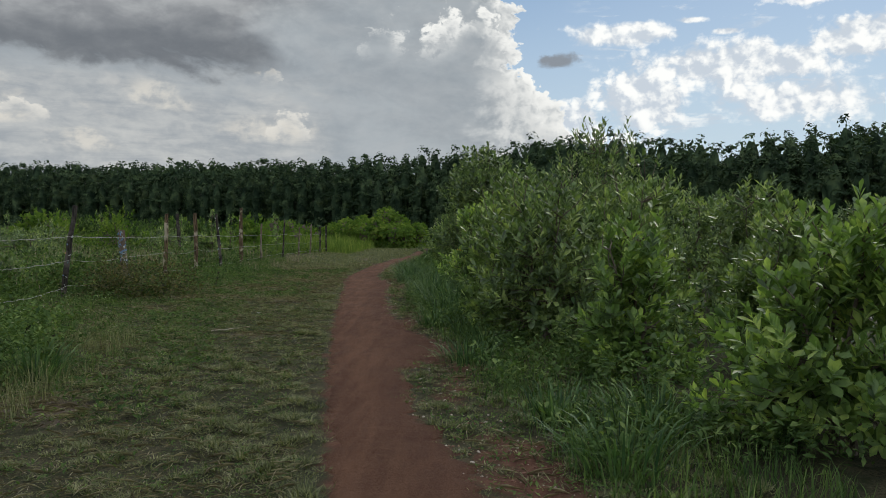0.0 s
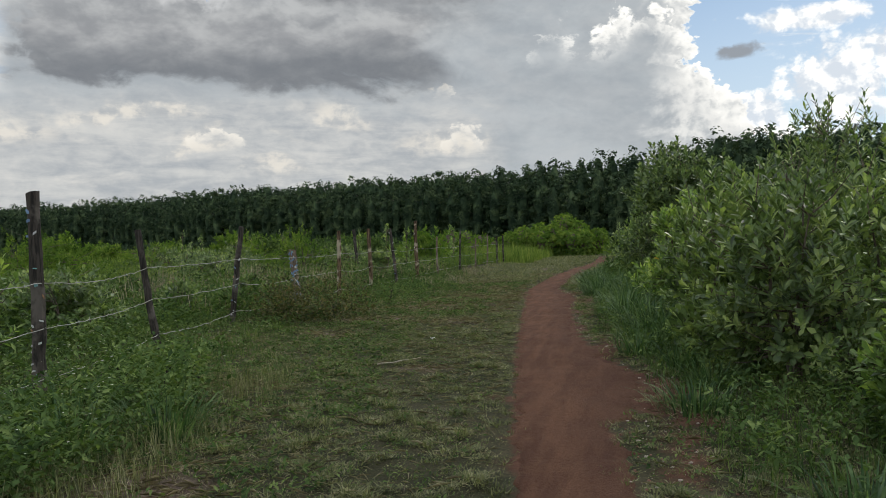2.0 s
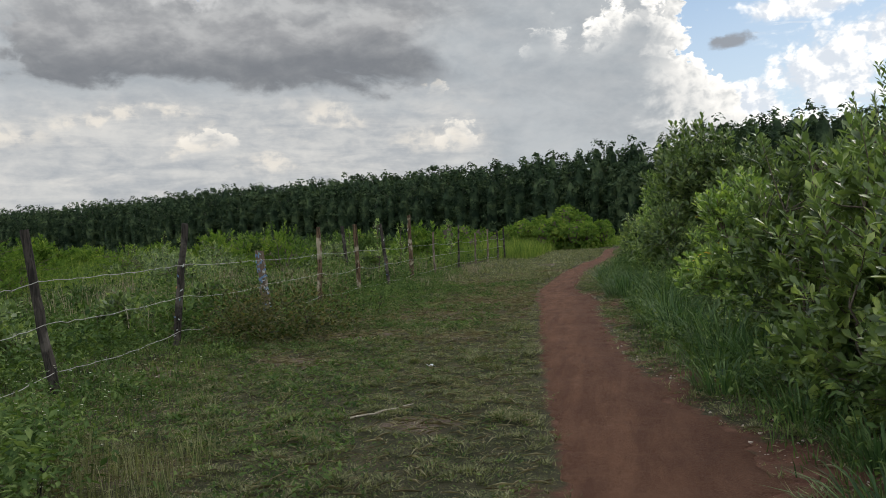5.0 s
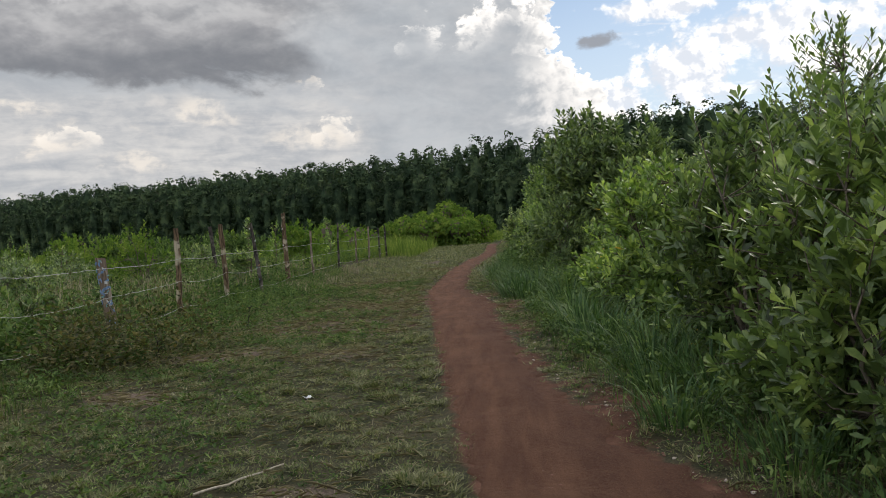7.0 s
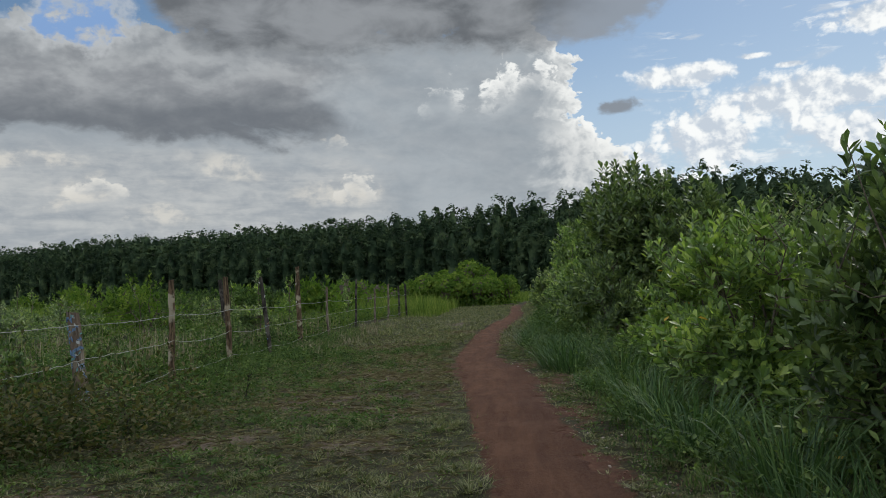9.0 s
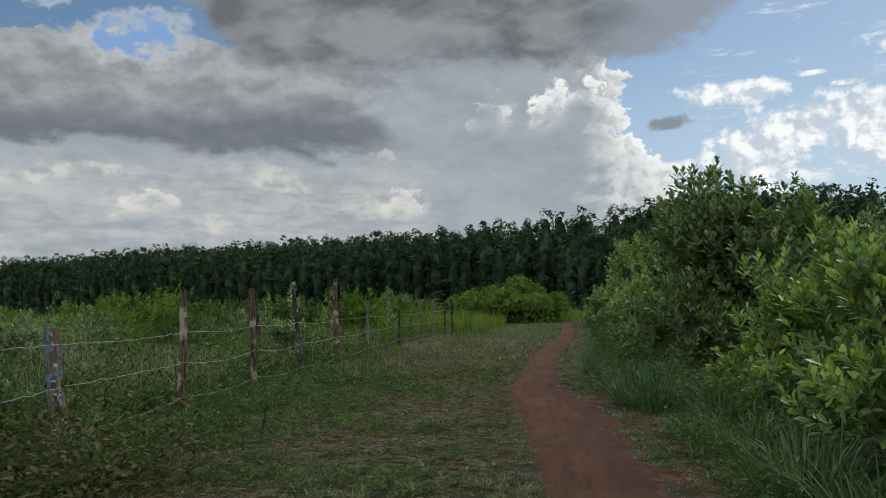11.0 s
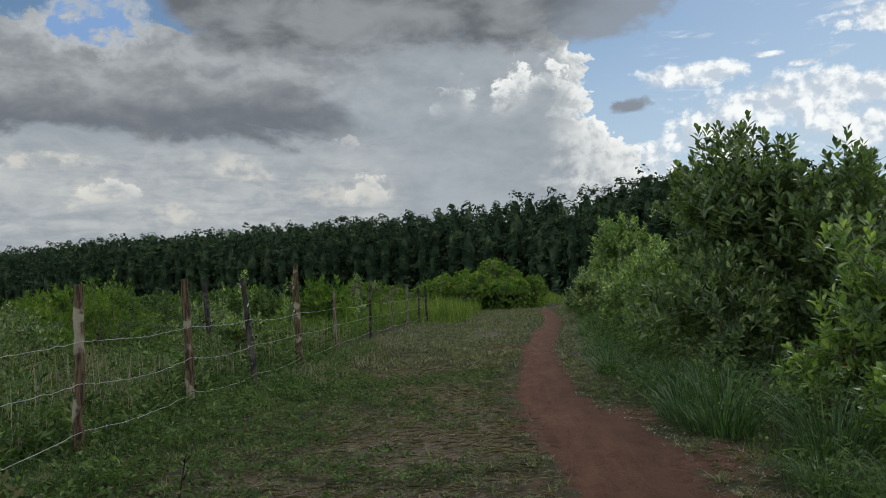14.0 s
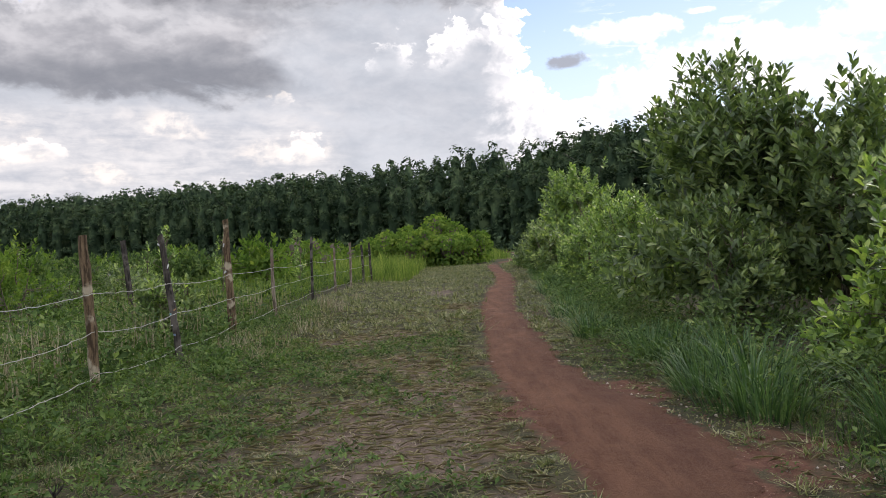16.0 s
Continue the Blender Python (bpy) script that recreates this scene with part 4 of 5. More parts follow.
stuff("herbage", herb_clumps(260, -10.5, -6.75, 12.5, 27, lambda x, y: np.clip(0.7 + 0.6 * wave(x, y, 1.3, 2.0), 0.1, 1), 412, 95, 0.075, 0.75), HERB, "dense leafy herbs along the field side of the fence", "herbs")
stuff("herbage", joined([herb_clumps(520, -20, -7.3, 7, 30, lambda x, y: np.clip(0.6 + 0.7 * wave(x, y, 0.8, 2.0), 0.05, 1), 401, 80, 0.095),
                         herb_clumps(420, -34, -7.3, 26, 55, lambda x, y: 0.8 + 0 * x, 403, 60, 0.13)]), HERB, "knee-high leafy herbs covering the field behind the fence", "herbs")
stuff("herbage", herb_clumps(330, -15, -6.7, 8, 32, lambda x, y: np.clip(0.5 + 0.9 * wave(x, y, 0.9, 4.0), 0.05, 1), 405, 100, 0.095), HERB_DARK, "dark-green leafy weeds in the field behind the fence", "herbs")
stuff("withered_weeds", herb_clumps(46, -6.2, -4.7, 13.9, 16.2, lambda x, y: 0.85 + 0 * x, 407, 130, 0.055, 1.35), RUST, "brownish withering weeds around a fence post", "weeds")
stuff("herbage", joined([herb_clumps(90, -7.6, -6.75, 15, 28, lambda x, y: 0.85 + 0 * x, 409, 90, 0.07, 0.65), herb_clumps(34, -6.3, -5.0, 17.2, 24, lambda x, y: 0.8 * (wave(x, y, 1.4, 1.0) > 0), 410, 90, 0.055, 0.35)]),
      HERB, "low leafy herbs at the foot of the fence", "herbs")
# small white flowers among the weeds
fp = scatter(420, -6.3, -3.4, 5.2, 11.5, lambda x, y: 0.9 * (x < fence_x(y) + 1.5), 1.0, 411)
fp[:, 2] += rng.uniform(0.15, 0.42, len(fp))
fa = rng.uniform(0, 6.283, len(fp))
stuff("wildflowers", leaves(np.repeat(fp, 3, 0), np.stack([np.cos(np.repeat(fa, 3) + np.tile((0, 2.1, 4.2), len(fp))), np.sin(np.repeat(fa, 3) + np.tile((0, 2.1, 4.2), len(fp))), np.full(3 * len(fp), 0.3)], 1),
                            np.tile((0.0, 0.0, 1.0), (3 * len(fp), 1)), np.full(3 * len(fp), 0.011), np.full(3 * len(fp), 0.011), 1), PETAL, "tiny white flowers among the weeds", "flowers")
# upright grass along both edges
edge_pts = [scatter(26000, -1.0, 1.6, 4.5, 30, lambda x, y: np.clip((x - verge_x(y) - 0.45) / 0.4, 0, 1) * (x < verge_x(y) + 1.9), 1.2, 71),
            scatter(42000, -8.5, -3.2, 4.5, 34, lambda x, y: np.clip((fence_x(y) + 1.3 + 0.5 * wave(x, y, 1.2) - x) / 0.8, 0, 1) * 0.9, 1.2, 72)]
ep = np.concatenate(edge_pts)
stuff("verge_grass", blades(ep, rng.uniform(0.05, 0.21, len(ep)), rng.uniform(0.0025, 0.005, len(ep)), 0.55, 0.35, 5), HERB, "rank uneven grass along fence and verge")
# dry litter and straw on the ground
sp = scatter(84000, -6.2, 0.3, 4, 32, lambda x, y: off_path(x, y, 0.14) * np.where(x < path_left(y), 1.0, 0.22) * (0.07 + 0.9 * np.clip(worn(x, y), 0, 1)), 1.2, 81)
sa = rng.uniform(0, 6.283, len(sp))
sl, sw = rng.uniform(0.03, 0.19, len(sp)), np.full(len(sp), 0.0056)
stuff("dry_straw", leaves(sp + np.array([0, 0, 0.012]), np.stack([np.cos(sa), np.sin(sa), rng.uniform(-0.05, 0.2, len(sp))], 1), np.tile((0.0, 0.1, 1.0), (len(sp), 1)), sl, sw, 1), STRAW,
      "dry straw and dead stalks lying on bare soil", "straw")
# single dead blades and straws all over the turf
tp = scatter(26000, -6.0, -1.0, 4.5, 30, lambda x, y: off_path(x, y, 0.1) * np.clip(0.45 + 0.6 * wave(x, y, 1.3, 7.0), 0.12, 1), 1.3, 83)
ta = rng.uniform(0, 6.283, len(tp))
stuff("dry_straw", leaves(tp + np.array([0, 0, 0.03]), np.stack([np.cos(ta), np.sin(ta), rng.uniform(-0.1, 0.45, len(tp))], 1), np.tile((0.0, 0.1, 1.0), (len(tp), 1)), rng.uniform(0.03, 0.10, len(tp)), np.full(len(tp), 0.0035), 1), STRAW,
      "dead pale blades scattered through the short turf", "straw")

# ---------------------------------------------------------------- wire fence
fence = tagged(new("wire_fence"), "old barbed-wire fence on rough wooden posts beside the path", "fence")
# height, top radius, lean of the top in x and y, wood, scraps stuck on it
POSTS = [(1.35, 0.035, 0.0, 0.0, POST_GREY, 0), (1.72, 0.055, 0.02, 0.0, POST_DARK, 16), (1.43, 0.04, -0.22, 0.02, POST_DARK, 0), (1.46, 0.042, 0.20, 0.0, POST_DARK, 9),
         (1.12, 0.068, -0.2, 0.02, POST_GREY, 60), (1.47, 0.045, -0.03, 0.03, POST_RED, 0), (1.54, 0.048, -0.06, 0.0, POST_RED, 0), (1.58, 0.04, -0.14, 0.02, POST_DARK, 7),
         (1.82, 0.055, 0.02, 0.0, POST_RED, 2), (1.35, 0.035, 0.0, 0.0, POST_GREY, 0), (1.6, 0.035, 0.03, 0.0, POST_DARK, 0), (1.3, 0.035, -0.03, 0.0, POST_GREY, 0),
         (1.45, 0.04, 0.02, 0.0, POST_GREY, 0), (1.35, 0.045, 0.02, 0.0, POST_DARK, 2), (1.42, 0.045, 0.03, 0.0, POST_DARK, 2)]
WIRE_Z = (0.20, 0.61, 0.98)
wire_at = []


def fence_post(k, x, y, spec):
    hgt, rad, lx, ly, mat, scraps = spec
    r = np.random.default_rng(500 + k)
    u = np.linspace(0, 1, 12)
    z0 = float(ground_z(x, y))
    line = np.stack([x + lx * u + 0.02 * np.sin(3 * u + k) * (u > 0) + r.normal(size=12) * 0.004, y + ly * u + r.normal(size=12) * 0.004, z0 - 0.12 + (hgt + 0.12) * u], 1)
    v, f = tube(line, rad * (1.12 - 0.22 * u) * (1 + 0.06 * r.normal(size=12)), 9)
    v[:, :2] += r.normal(size=(len(v), 2)) * rad * 0.07
    # an uneven sawn top
    top = v[-9:]
    top[:, 2] += r.normal(size=9) * 0.006 + (top[:, 0] - top[:, 0].mean()) * r.uniform(-0.3, 0.3)
    cap = len(v)
    v = np.concatenate([v, top.mean(0, keepdims=True)])
    bm = bmesh.new()
    bv = [bm.verts.new(c) for c in v]
    for q4 in f:
        bm.faces.new([bv[n] for n in q4])
    for s in range(9):
        bm.faces.new([bv[cap - 9 + s], bv[cap - 9 + (s + 1) % 9], bv[cap]])
    post = part("post", bm, mat, fence)
    # nailed and tied scraps of plastic
    kinds = ("white", "white", "blue", "teal", "white", "orange") if k != 4 else ("blue", "white", "blue", "teal", "blue")
    for s in range(scraps):
        g = r.uniform(0.16, 0.97)
        c = np.array([np.interp(g, u, line[:, 0]), np.interp(g, u, line[:, 1]), np.interp(g, u, line[:, 2])])
        an = r.uniform(-2.9, -0.2)
        o = np.array([np.cos(an), np.sin(an), 0])
        t3 = np.array([-np.sin(an), np.cos(an), 0])
        w, h = r.uniform(0.006, 0.017), r.uniform(0.004, 0.014)
        if k == 4:
            w, h = w * 1.15, h * 1.3
        p = c + o * rad * 1.03
        tilt = r.uniform(-1.2, 1.2)
        bm = bmesh.new()
        q8 = [bm.verts.new(p + sx * t3 * w + np.array([0, 0, sz * h + tilt * sx * h]) + o * dd) for dd in (-0.012, 0.003 + 0.006 * r.random()) for sx, sz in ((-1, -1), (1, -1), (1, 1), (-1, 1))]
        for loop in ((0, 1, 2, 3), (4, 5, 6, 7), (0, 1, 5, 4), (1, 2, 6, 5), (2, 3, 7, 6), (3, 0, 4, 7)):
            bm.faces.new([q8[n] for n in loop])
        bmesh.ops.recalc_face_normals(bm, faces=bm.faces)
        part("plastic_scrap", bm, SCRAP[kinds[s % len(kinds)]], post, "faded plastic scrap")
    return [np.array([np.interp(z, line[:, 2] - z0, line[:, 0]) + rad * 0.9, np.interp(z, line[:, 2] - z0, line[:, 1]), z0 + z]) for z in WIRE_Z]


for k, ((fx, fy), spec) in enumerate(zip(FENCE, POSTS)):
    wire_at.append(fence_post(k, fx, fy, spec))
for level in range(3):
    pts, r = [], np.random.default_rng(900 + level)
    for k in range(len(wire_at) - 1):
        p, q3 = wire_at[k][level], wire_at[k + 1][level]
        u = np.linspace(0, 1, 24, endpoint=False)[:, None]
        sag = 0.045 * r.uniform(0.3, 1.5)
        seg = p + (q3 - p) * u + np.array([0, 0, -1.0]) * sag * 4 * u * (1 - u)
        seg = seg + np.stack([r.normal(size=24) * 0.004, 0 * u[:, 0], r.normal(size=24) * 0.0045], 1) * (np.sin(np.pi * u) > 0.1)
        pts.append(seg)
    pts.append(wire_at[-1][level][None])
    line = np.concatenate(pts)
    pieces = [tube(line, np.full(len(line), 0.0036), 5)]
    # barbs: short twisted ends
    for s in range(6, len(line) - 140, 2):
        a = r.uniform(0, 3.14)
        o = np.array([0.6 * np.cos(a), 0.3, np.sin(a)]) * 0.02
        pieces.append(tube(np.stack([line[s] - o, line[s], line[s] + o]), np.array([0.0012, 0.0035, 0.0012]), 4))
    wv, wf = joined(pieces)
    made("barbed_wire", grid_mesh("barbed_wire", wv, wf, [WIRE]), fence, "thin rusty grey barbed wire")

# a lone post stands deeper in the field
lone = bmesh.new()
lv, lf = tube(np.stack([np.linspace(-9.9, -10.05, 6), np.full(6, 31.0), np.linspace(-0.1, 1.75, 6)], 1), np.full(6, 0.06), 8)
lb = [lone.verts.new(c) for c in lv]
for q4 in lf:
    lone.faces.new([lb[n] for n in q4])
lone.faces.new(lb[-8:])
tagged(part("fence_post", lone, POST_DARK, None), "single dark leaning post in the weedy field", "post")

# ---------------------------------------------------------------- field beyond the fence
def field_grass(n, x0, x1, y0, y1, hgt, wid, mat, label, keep, seed, name="meadow_grass", lean=0.4):
    p = scatter(n, x0, x1, y0, y1, keep, 1.0, seed)
    r = np.random.default_rng(seed + 1)
    h = hgt * r.uniform(0.4, 1.25, len(p)) * (1 + 0.25 * wave(p[:, 0], p[:, 1], 0.5, 1.0)) * np.clip(0.8 + 0.35 * wave(p[:, 0], p[:, 1], 2.1, 3.0), 0.4, 1.2)
    return stuff(name, blades(p, h, wid * r.uniform(0.6, 1.4, len(p)), lean, 0.3, seed), mat, label)


field_grass(60000, -40, -7.2, 12, 52, 0.75, 0.009, MEADOW, "tall lime-green grass covering the abandoned field", lambda x, y: (0.35 + 0.65 * (wave(x, y, 0.35, 2.0) > 0.0)) * np.clip((y - 21) / 6, 0.06, 1), 91)
field_grass(60000, -110, -6, 48, 120, 1.25, 0.03, MEADOW, "tall lime-green grass covering the far field", lambda x, y: np.clip(0.5 + wave(x, y, 0.2, 1.0), 0.15, 1), 93)
field_grass(9000, -9, -5.0, 43, 66, 0.95, 0.012, MEADOW, "tall lime-green grass at the end of the fence", lambda x, y: (x < -4.6 - 0.02 * (y - 43) + 0.8 * wave(x, y, 1.0)) * np.clip(0.6 + 0.6 * wave(x, y, 1.3, 2.0), 0.1, 1), 95)
field_grass(17000, -14.5, -7.0, 18.5, 33, 0.72, 0.0045, STRAW, "pale dry grass stalks behind the fence", lambda x, y: 0.55 * (wave(x, y, 0.7, 4.0) > -0.35) * np.clip((x + 14.5) / 3, 0, 1), 97, "dry_grass", 0.2)
field_grass(3200, -11.5, -7.0, 14.5, 26, 0.7, 0.006, STRAW, "pale dry grass stalks among the weeds", lambda x, y: 0.7 * (wave(x, y, 1.1, 2.0) > -0.1), 98, "dry_grass", 0.25)
field_grass(4200, -6.5, -5.5, 24, 35, 0.26, 0.004, STRAW, "short dry grass at the foot of the fence", lambda x, y: 0.8 * (wave(x, y, 2.6, 1.0) > 0.25), 99, "dry_grass", 0.5)
field_grass(42000, -22, -6.8, -8, 26, 0.28, 0.005, HERB, "rank green grass behind the wire fence", lambda x, y: np.clip(0.55 + 0.6 * wave(x, y, 0.6, 5.0), 0.05, 1), 101, "field_grass")
field_grass(9000, -5.3, -2.9, 5.2, 9.6, 0.26, 0.0022, TURF, "fine pale grass heads near the fence", lambda x, y: 0.9 * (wave(x, y, 1.2, 1.5) > -0.3) * (x < fence_x(y) + 2.0), 109, "fine_grass", 0.35)
field_grass(16000, 1.8, 40, -8, 60, 0.65, 0.02, HERB, "rough grass of the field behind the thicket", lambda x, y: 0.9 + 0 * x, 103, "field_grass")
field_grass(26000, 4, 75, 45, 100, 1.2, 0.035, HERB, "rough grass before the plantation", lambda x, y: 0.9 + 0 * x, 105, "field_grass")
field_grass(12000, -5.5, 3, 52, 105, 0.7, 0.02, MEADOW, "tall grass where the path bends away", lambda x, y: off_path(x, y, 1.1) * np.clip((y - 54) / 22 + 0.5 * wave(x, y, 0.9), 0, 1) * ((x > -1.2) | (y > 64)), 107)
r0 = np.random.default_rng(11)
bush_at = [(-8.0, 12.3, 1.05, 0.95), (-9.8, 14.3, 1.05, 1.0), (-7.9, 15.3, 0.7, 0.6), (-7.9, 17.6, 0.7, 0.5), (-13.8, 27.0, 1.2, 1.7), (-11.2, 30.2, 1.1, 1.3), (-17.5, 32.0, 1.4, 2.1), (-21.0, 37.0, 1.6, 2.4), (-12.2, 36.0, 1.4, 1.7), (-7.7, 26.5, 1.1, 0.42), (-8.3, 29.4, 1.0, 0.5), (-12.4, 24.8, 1.2, 1.1), (-14.5, 30.5, 1.45, 1.6)]
for k in range(34):
    d = 28 + 75 * r0.random() ** 1.1
    a = r0.uniform(-0.72, -0.14)
    if np.sin(a) * d > fence_x(np.cos(a) * d) - 2.6:
        continue
    bush_at.append((float(np.sin(a) * d), float(np.cos(a) * d), float(r0.uniform(1.1, 1.9) + d * 0.008), float(r0.uniform(0.9, 1.7) + d * 0.012)))
for k, (bx, by, bh, br) in enumerate(bush_at):
    far = by > 40
    shrub("bush", bx, by, bh, br, SHRUB_DARK if k < 13 else (HERB, VINE, VINE)[k % 3], "low rounded bush in the overgrown field", 150 if far else 240, 9, 0.22 if far else 0.085, 0.5, 200 + k, spires=3, bare=0.05,
          shape=1 if far else 0)
for k, (bx, by, bh) in enumerate([(-5.78, 8.5, 1.6), (-7.5, 26.4, 1.9), (-8.6, 33.0, 1.9), (-7.9, 38.5, 1.9), (-11.5, 36.0, 1.9), (-15.0, 36.0, 2.0), (-20.0, 38.0, 2.0), (-9.5, 46.0, 2.2), (-25.0, 45.0, 2.3)]):
    shrub("sapling", bx, by, bh, 0.3, SHRUB_LIGHT, "thin sapling with a tuft of pale leaves", 20, 10, 0.075, 0.5, 260 + k, 0, 1, 0.1, 0.35, 4)

# ---------------------------------------------------------------- vine-covered mound
def vine_mound(x, y, rx, ry, h, n, seed):
    r = np.random.default_rng(seed)
    base = tagged(new("vine_mound"), "bushes smothered in bright green creepers", "bush")
    base.location = (x, y, 0)
    lob = np.stack([np.linspace(-1.0, 0.85, 14) + r.normal(size=14) * 0.06, r.uniform(-0.5, 0.4, 14), np.zeros(14)], 1)
    lob[:, 2] = (0.98 - 0.42 * np.abs(lob[:, 0]) ** 1.6) * r.uniform(0.5, 1.0, 14) - 0.18 * np.clip(-lob[:, 1], 0, 1)
    pick = r.integers(0, len(lob), n)
    d = unit(r.normal(size=(n, 3)))
    d[:, 2] = np.abs(d[:, 2]) * 0.95 - 0.1
    rad = 0.88 + 0.12 * r.random(n) + 0.10 * np.sin(7 * d[:, 0] + 5 * d[:, 1]) * np.sin(6 * d[:, 2] + pick)
    s = lob[pick]
    low_part = np.where(r.random(n) < 0.4, r.random(n), 1.0)
    p = np.stack([s[:, 0] * rx + d[:, 0] * rad * rx * r.uniform(0.2, 0.36, 14)[pick], s[:, 1] * ry + d[:, 1] * rad * ry * 0.45, np.maximum(s[:, 2] * h * 0.55 + d[:, 2] * rad * s[:, 2] * h * 0.5, 0.05) * low_part], 1)
    way = unit(d * 0.5 + np.array([0, 0, -0.5]) + r.normal(size=(n, 3)) * 0.5)
    L = r.uniform(0.12, 0.24, n)
    v, f = leaves(p, way, d + r.normal(size=(n, 3)) * 0.25, L, L * 0.85, 0)
    made("creeper", grid_mesh("creeper", v, f, [VINE]), base)["kind"] = "stuff"
    # smooth solid lumps added within, to make the inside read as dark
    core, cf = [], []
    for k, s3 in enumerate(lob):
        u, w = np.meshgrid(np.linspace(0, np.pi, 9), np.linspace(0, 2 * np.pi, 13), indexing="ij")
        core.append((np.stack([s3[0] * rx + np.sin(u) * np.cos(w) * rx * 0.13, s3[1] * ry + np.sin(u) * np.sin(w) * ry * 0.24, np.maximum(s3[2] * h * 0.55 + np.cos(u) * s3[2] * h * 0.36, -0.1)], -1).reshape(-1, 3),
                     np.array([(q5 * 13 + w5, q5 * 13 + w5 + 1, (q5 + 1) * 13 + w5 + 1, (q5 + 1) * 13 + w5) for q5 in range(8) for w5 in range(12)])))
    cv, cq = joined(core)
    made("tangle", grid_mesh("tangle", cv, cq, [BARK], smooth=True), base, "solid bark-brown lumps added for the dark inside")


vine_mound(-5.05, 61.5, 3.15, 2.8, 3.65, 15000, 5)
vine_mound(-12.5, 63.0, 3.4, 2.6, 2.3, 5000, 6)

# ---------------------------------------------------------------- plantation
EDGE = np.array([(-190, 186), (-150, 172), (-110, 160), (-75, 142), (-47, 132), (-21, 120), (0, 110), (8, 97), (28, 88), (36, 77), (60, 60), (90, 45), (130, 30)], float)


def crown_clumps(h, rad, n, seed, size, k=18, low=0.10):
    """A crown of rounded boughs: leaves lie on the upper side of each."""
    r = np.random.default_rng(seed)
    u = (np.arange(k) + 0.5) / k
    cz = h * np.clip(low + (0.91 - low) * u + r.normal(size=k) * 0.02, 0.03, 0.91)
    taper = np.clip(np.sqrt(np.clip(1.03 - (np.clip(cz / h - 0.25, 0, 1) / 0.72) ** 2.6, 0, 1)), 0.36, 1)
    ca = np.arange(k) * 2.4 + r.uniform(0, 0.9, k)
    c = np.stack([np.cos(ca) * rad * 0.70 * taper, np.sin(ca) * rad * 0.70 * taper, cz], 1)
    c[-1, :2] *= 0.25
    pick = r.integers(0, k, n)
    d = unit(r.normal(size=(n, 3)))
    d[:, 2] = np.where(r.random(n) < 0.78, np.abs(d[:, 2]), d[:, 2])
    wide = rad * r.uniform(0.36, 0.56, k) * (0.55 + 0.45 * taper)
    p = c[pick] + d * (r.random(n) ** 0.22)[:, None] * np.stack([wide, wide, h * r.uniform(0.055, 0.085, k)], 1)[pick]
    nn = unit(d + np.array([0, 0, 0.7]) + r.normal(size=(n, 3)) * 0.4)
    way = unit(np.cross(nn, r.normal(size=(n, 3))) + np.array([0, 0, -0.1]))
    L = size * r.uniform(0.6, 1.4, n)
    leaf_part = leaves(p - way * L[:, None] * 0.5, way, nn, L, L * r.uniform(0.4, 0.7, n), 1)
    # the dense heart of the crown
    zz = np.linspace(0.03, 0.86, 8)
    ring = rad * np.linspace(0.34, 0.62, 8) * np.sqrt(np.clip(1.0 - (np.clip(zz - 0.25, 0, 1) / 0.62) ** 2.4, 0.004, 1)) * (1 + 0.10 * r.normal(size=8))
    a = np.linspace(0, 2 * np.pi, 8, endpoint=False)
    wob = 1 + 0.14 * r.normal(size=(8, 8))
    core = np.stack([np.cos(a)[None] * ring[:, None] * wob, np.sin(a)[None] * ring[:, None] * wob, h * zz[:, None] + 0 * a[None] + 0.012 * h * r.normal(size=(8, 8))], -1).reshape(-1, 3)
    i, j = np.meshgrid(np.arange(7), np.arange(8), indexing="ij")
    q0, q1 = i * 8 + j, i * 8 + (j + 1) % 8
    tri = np.concatenate([np.stack([q0, q1, q1 + 8], -1).reshape(-1, 3), np.stack([q0, q1 + 8, q0 + 8], -1).reshape(-1, 3)])
    return joined([leaf_part, (core, tri)])


def plantation_tree(h, rad, n, seed, size):
    ob = tagged(new("plantation_tree"), "slim dark-green plantation tree in a dense stand", "tree", "plantation trees")
    r = np.random.default_rng(seed)
    u = np.linspace(0, 1, 7)
    line = np.stack([0.12 * np.sin(4 * u + seed), 0.12 * np.sin(3 * u), -0.2 + h * 0.9 * u], 1)
    pieces = [tube(line, 0.11 * (1.05 - 0.9 * u), 6)]
    for s in range(9):
        z = h * r.uniform(0.3, 0.85)
        a = r.uniform(0, 6.283)
        o = np.array([np.cos(a), np.sin(a), 0.55]) * rad * 0.7
        pieces.append(tube(np.array([(0, 0, z), o * 0.5 + (0, 0, z), o + (0, 0, z + 0.1)]), np.array([0.035, 0.022, 0.008]), 4))
    wv, wf = joined(pieces)
    made("trunk", grid_mesh("trunk", wv, wf, [TRUNK], smooth=True), ob)
    v, f = crown_clumps(h, rad, n, seed, size)
    made("crown", grid_mesh("crown", v, f, [TREE]), ob)
    return ob


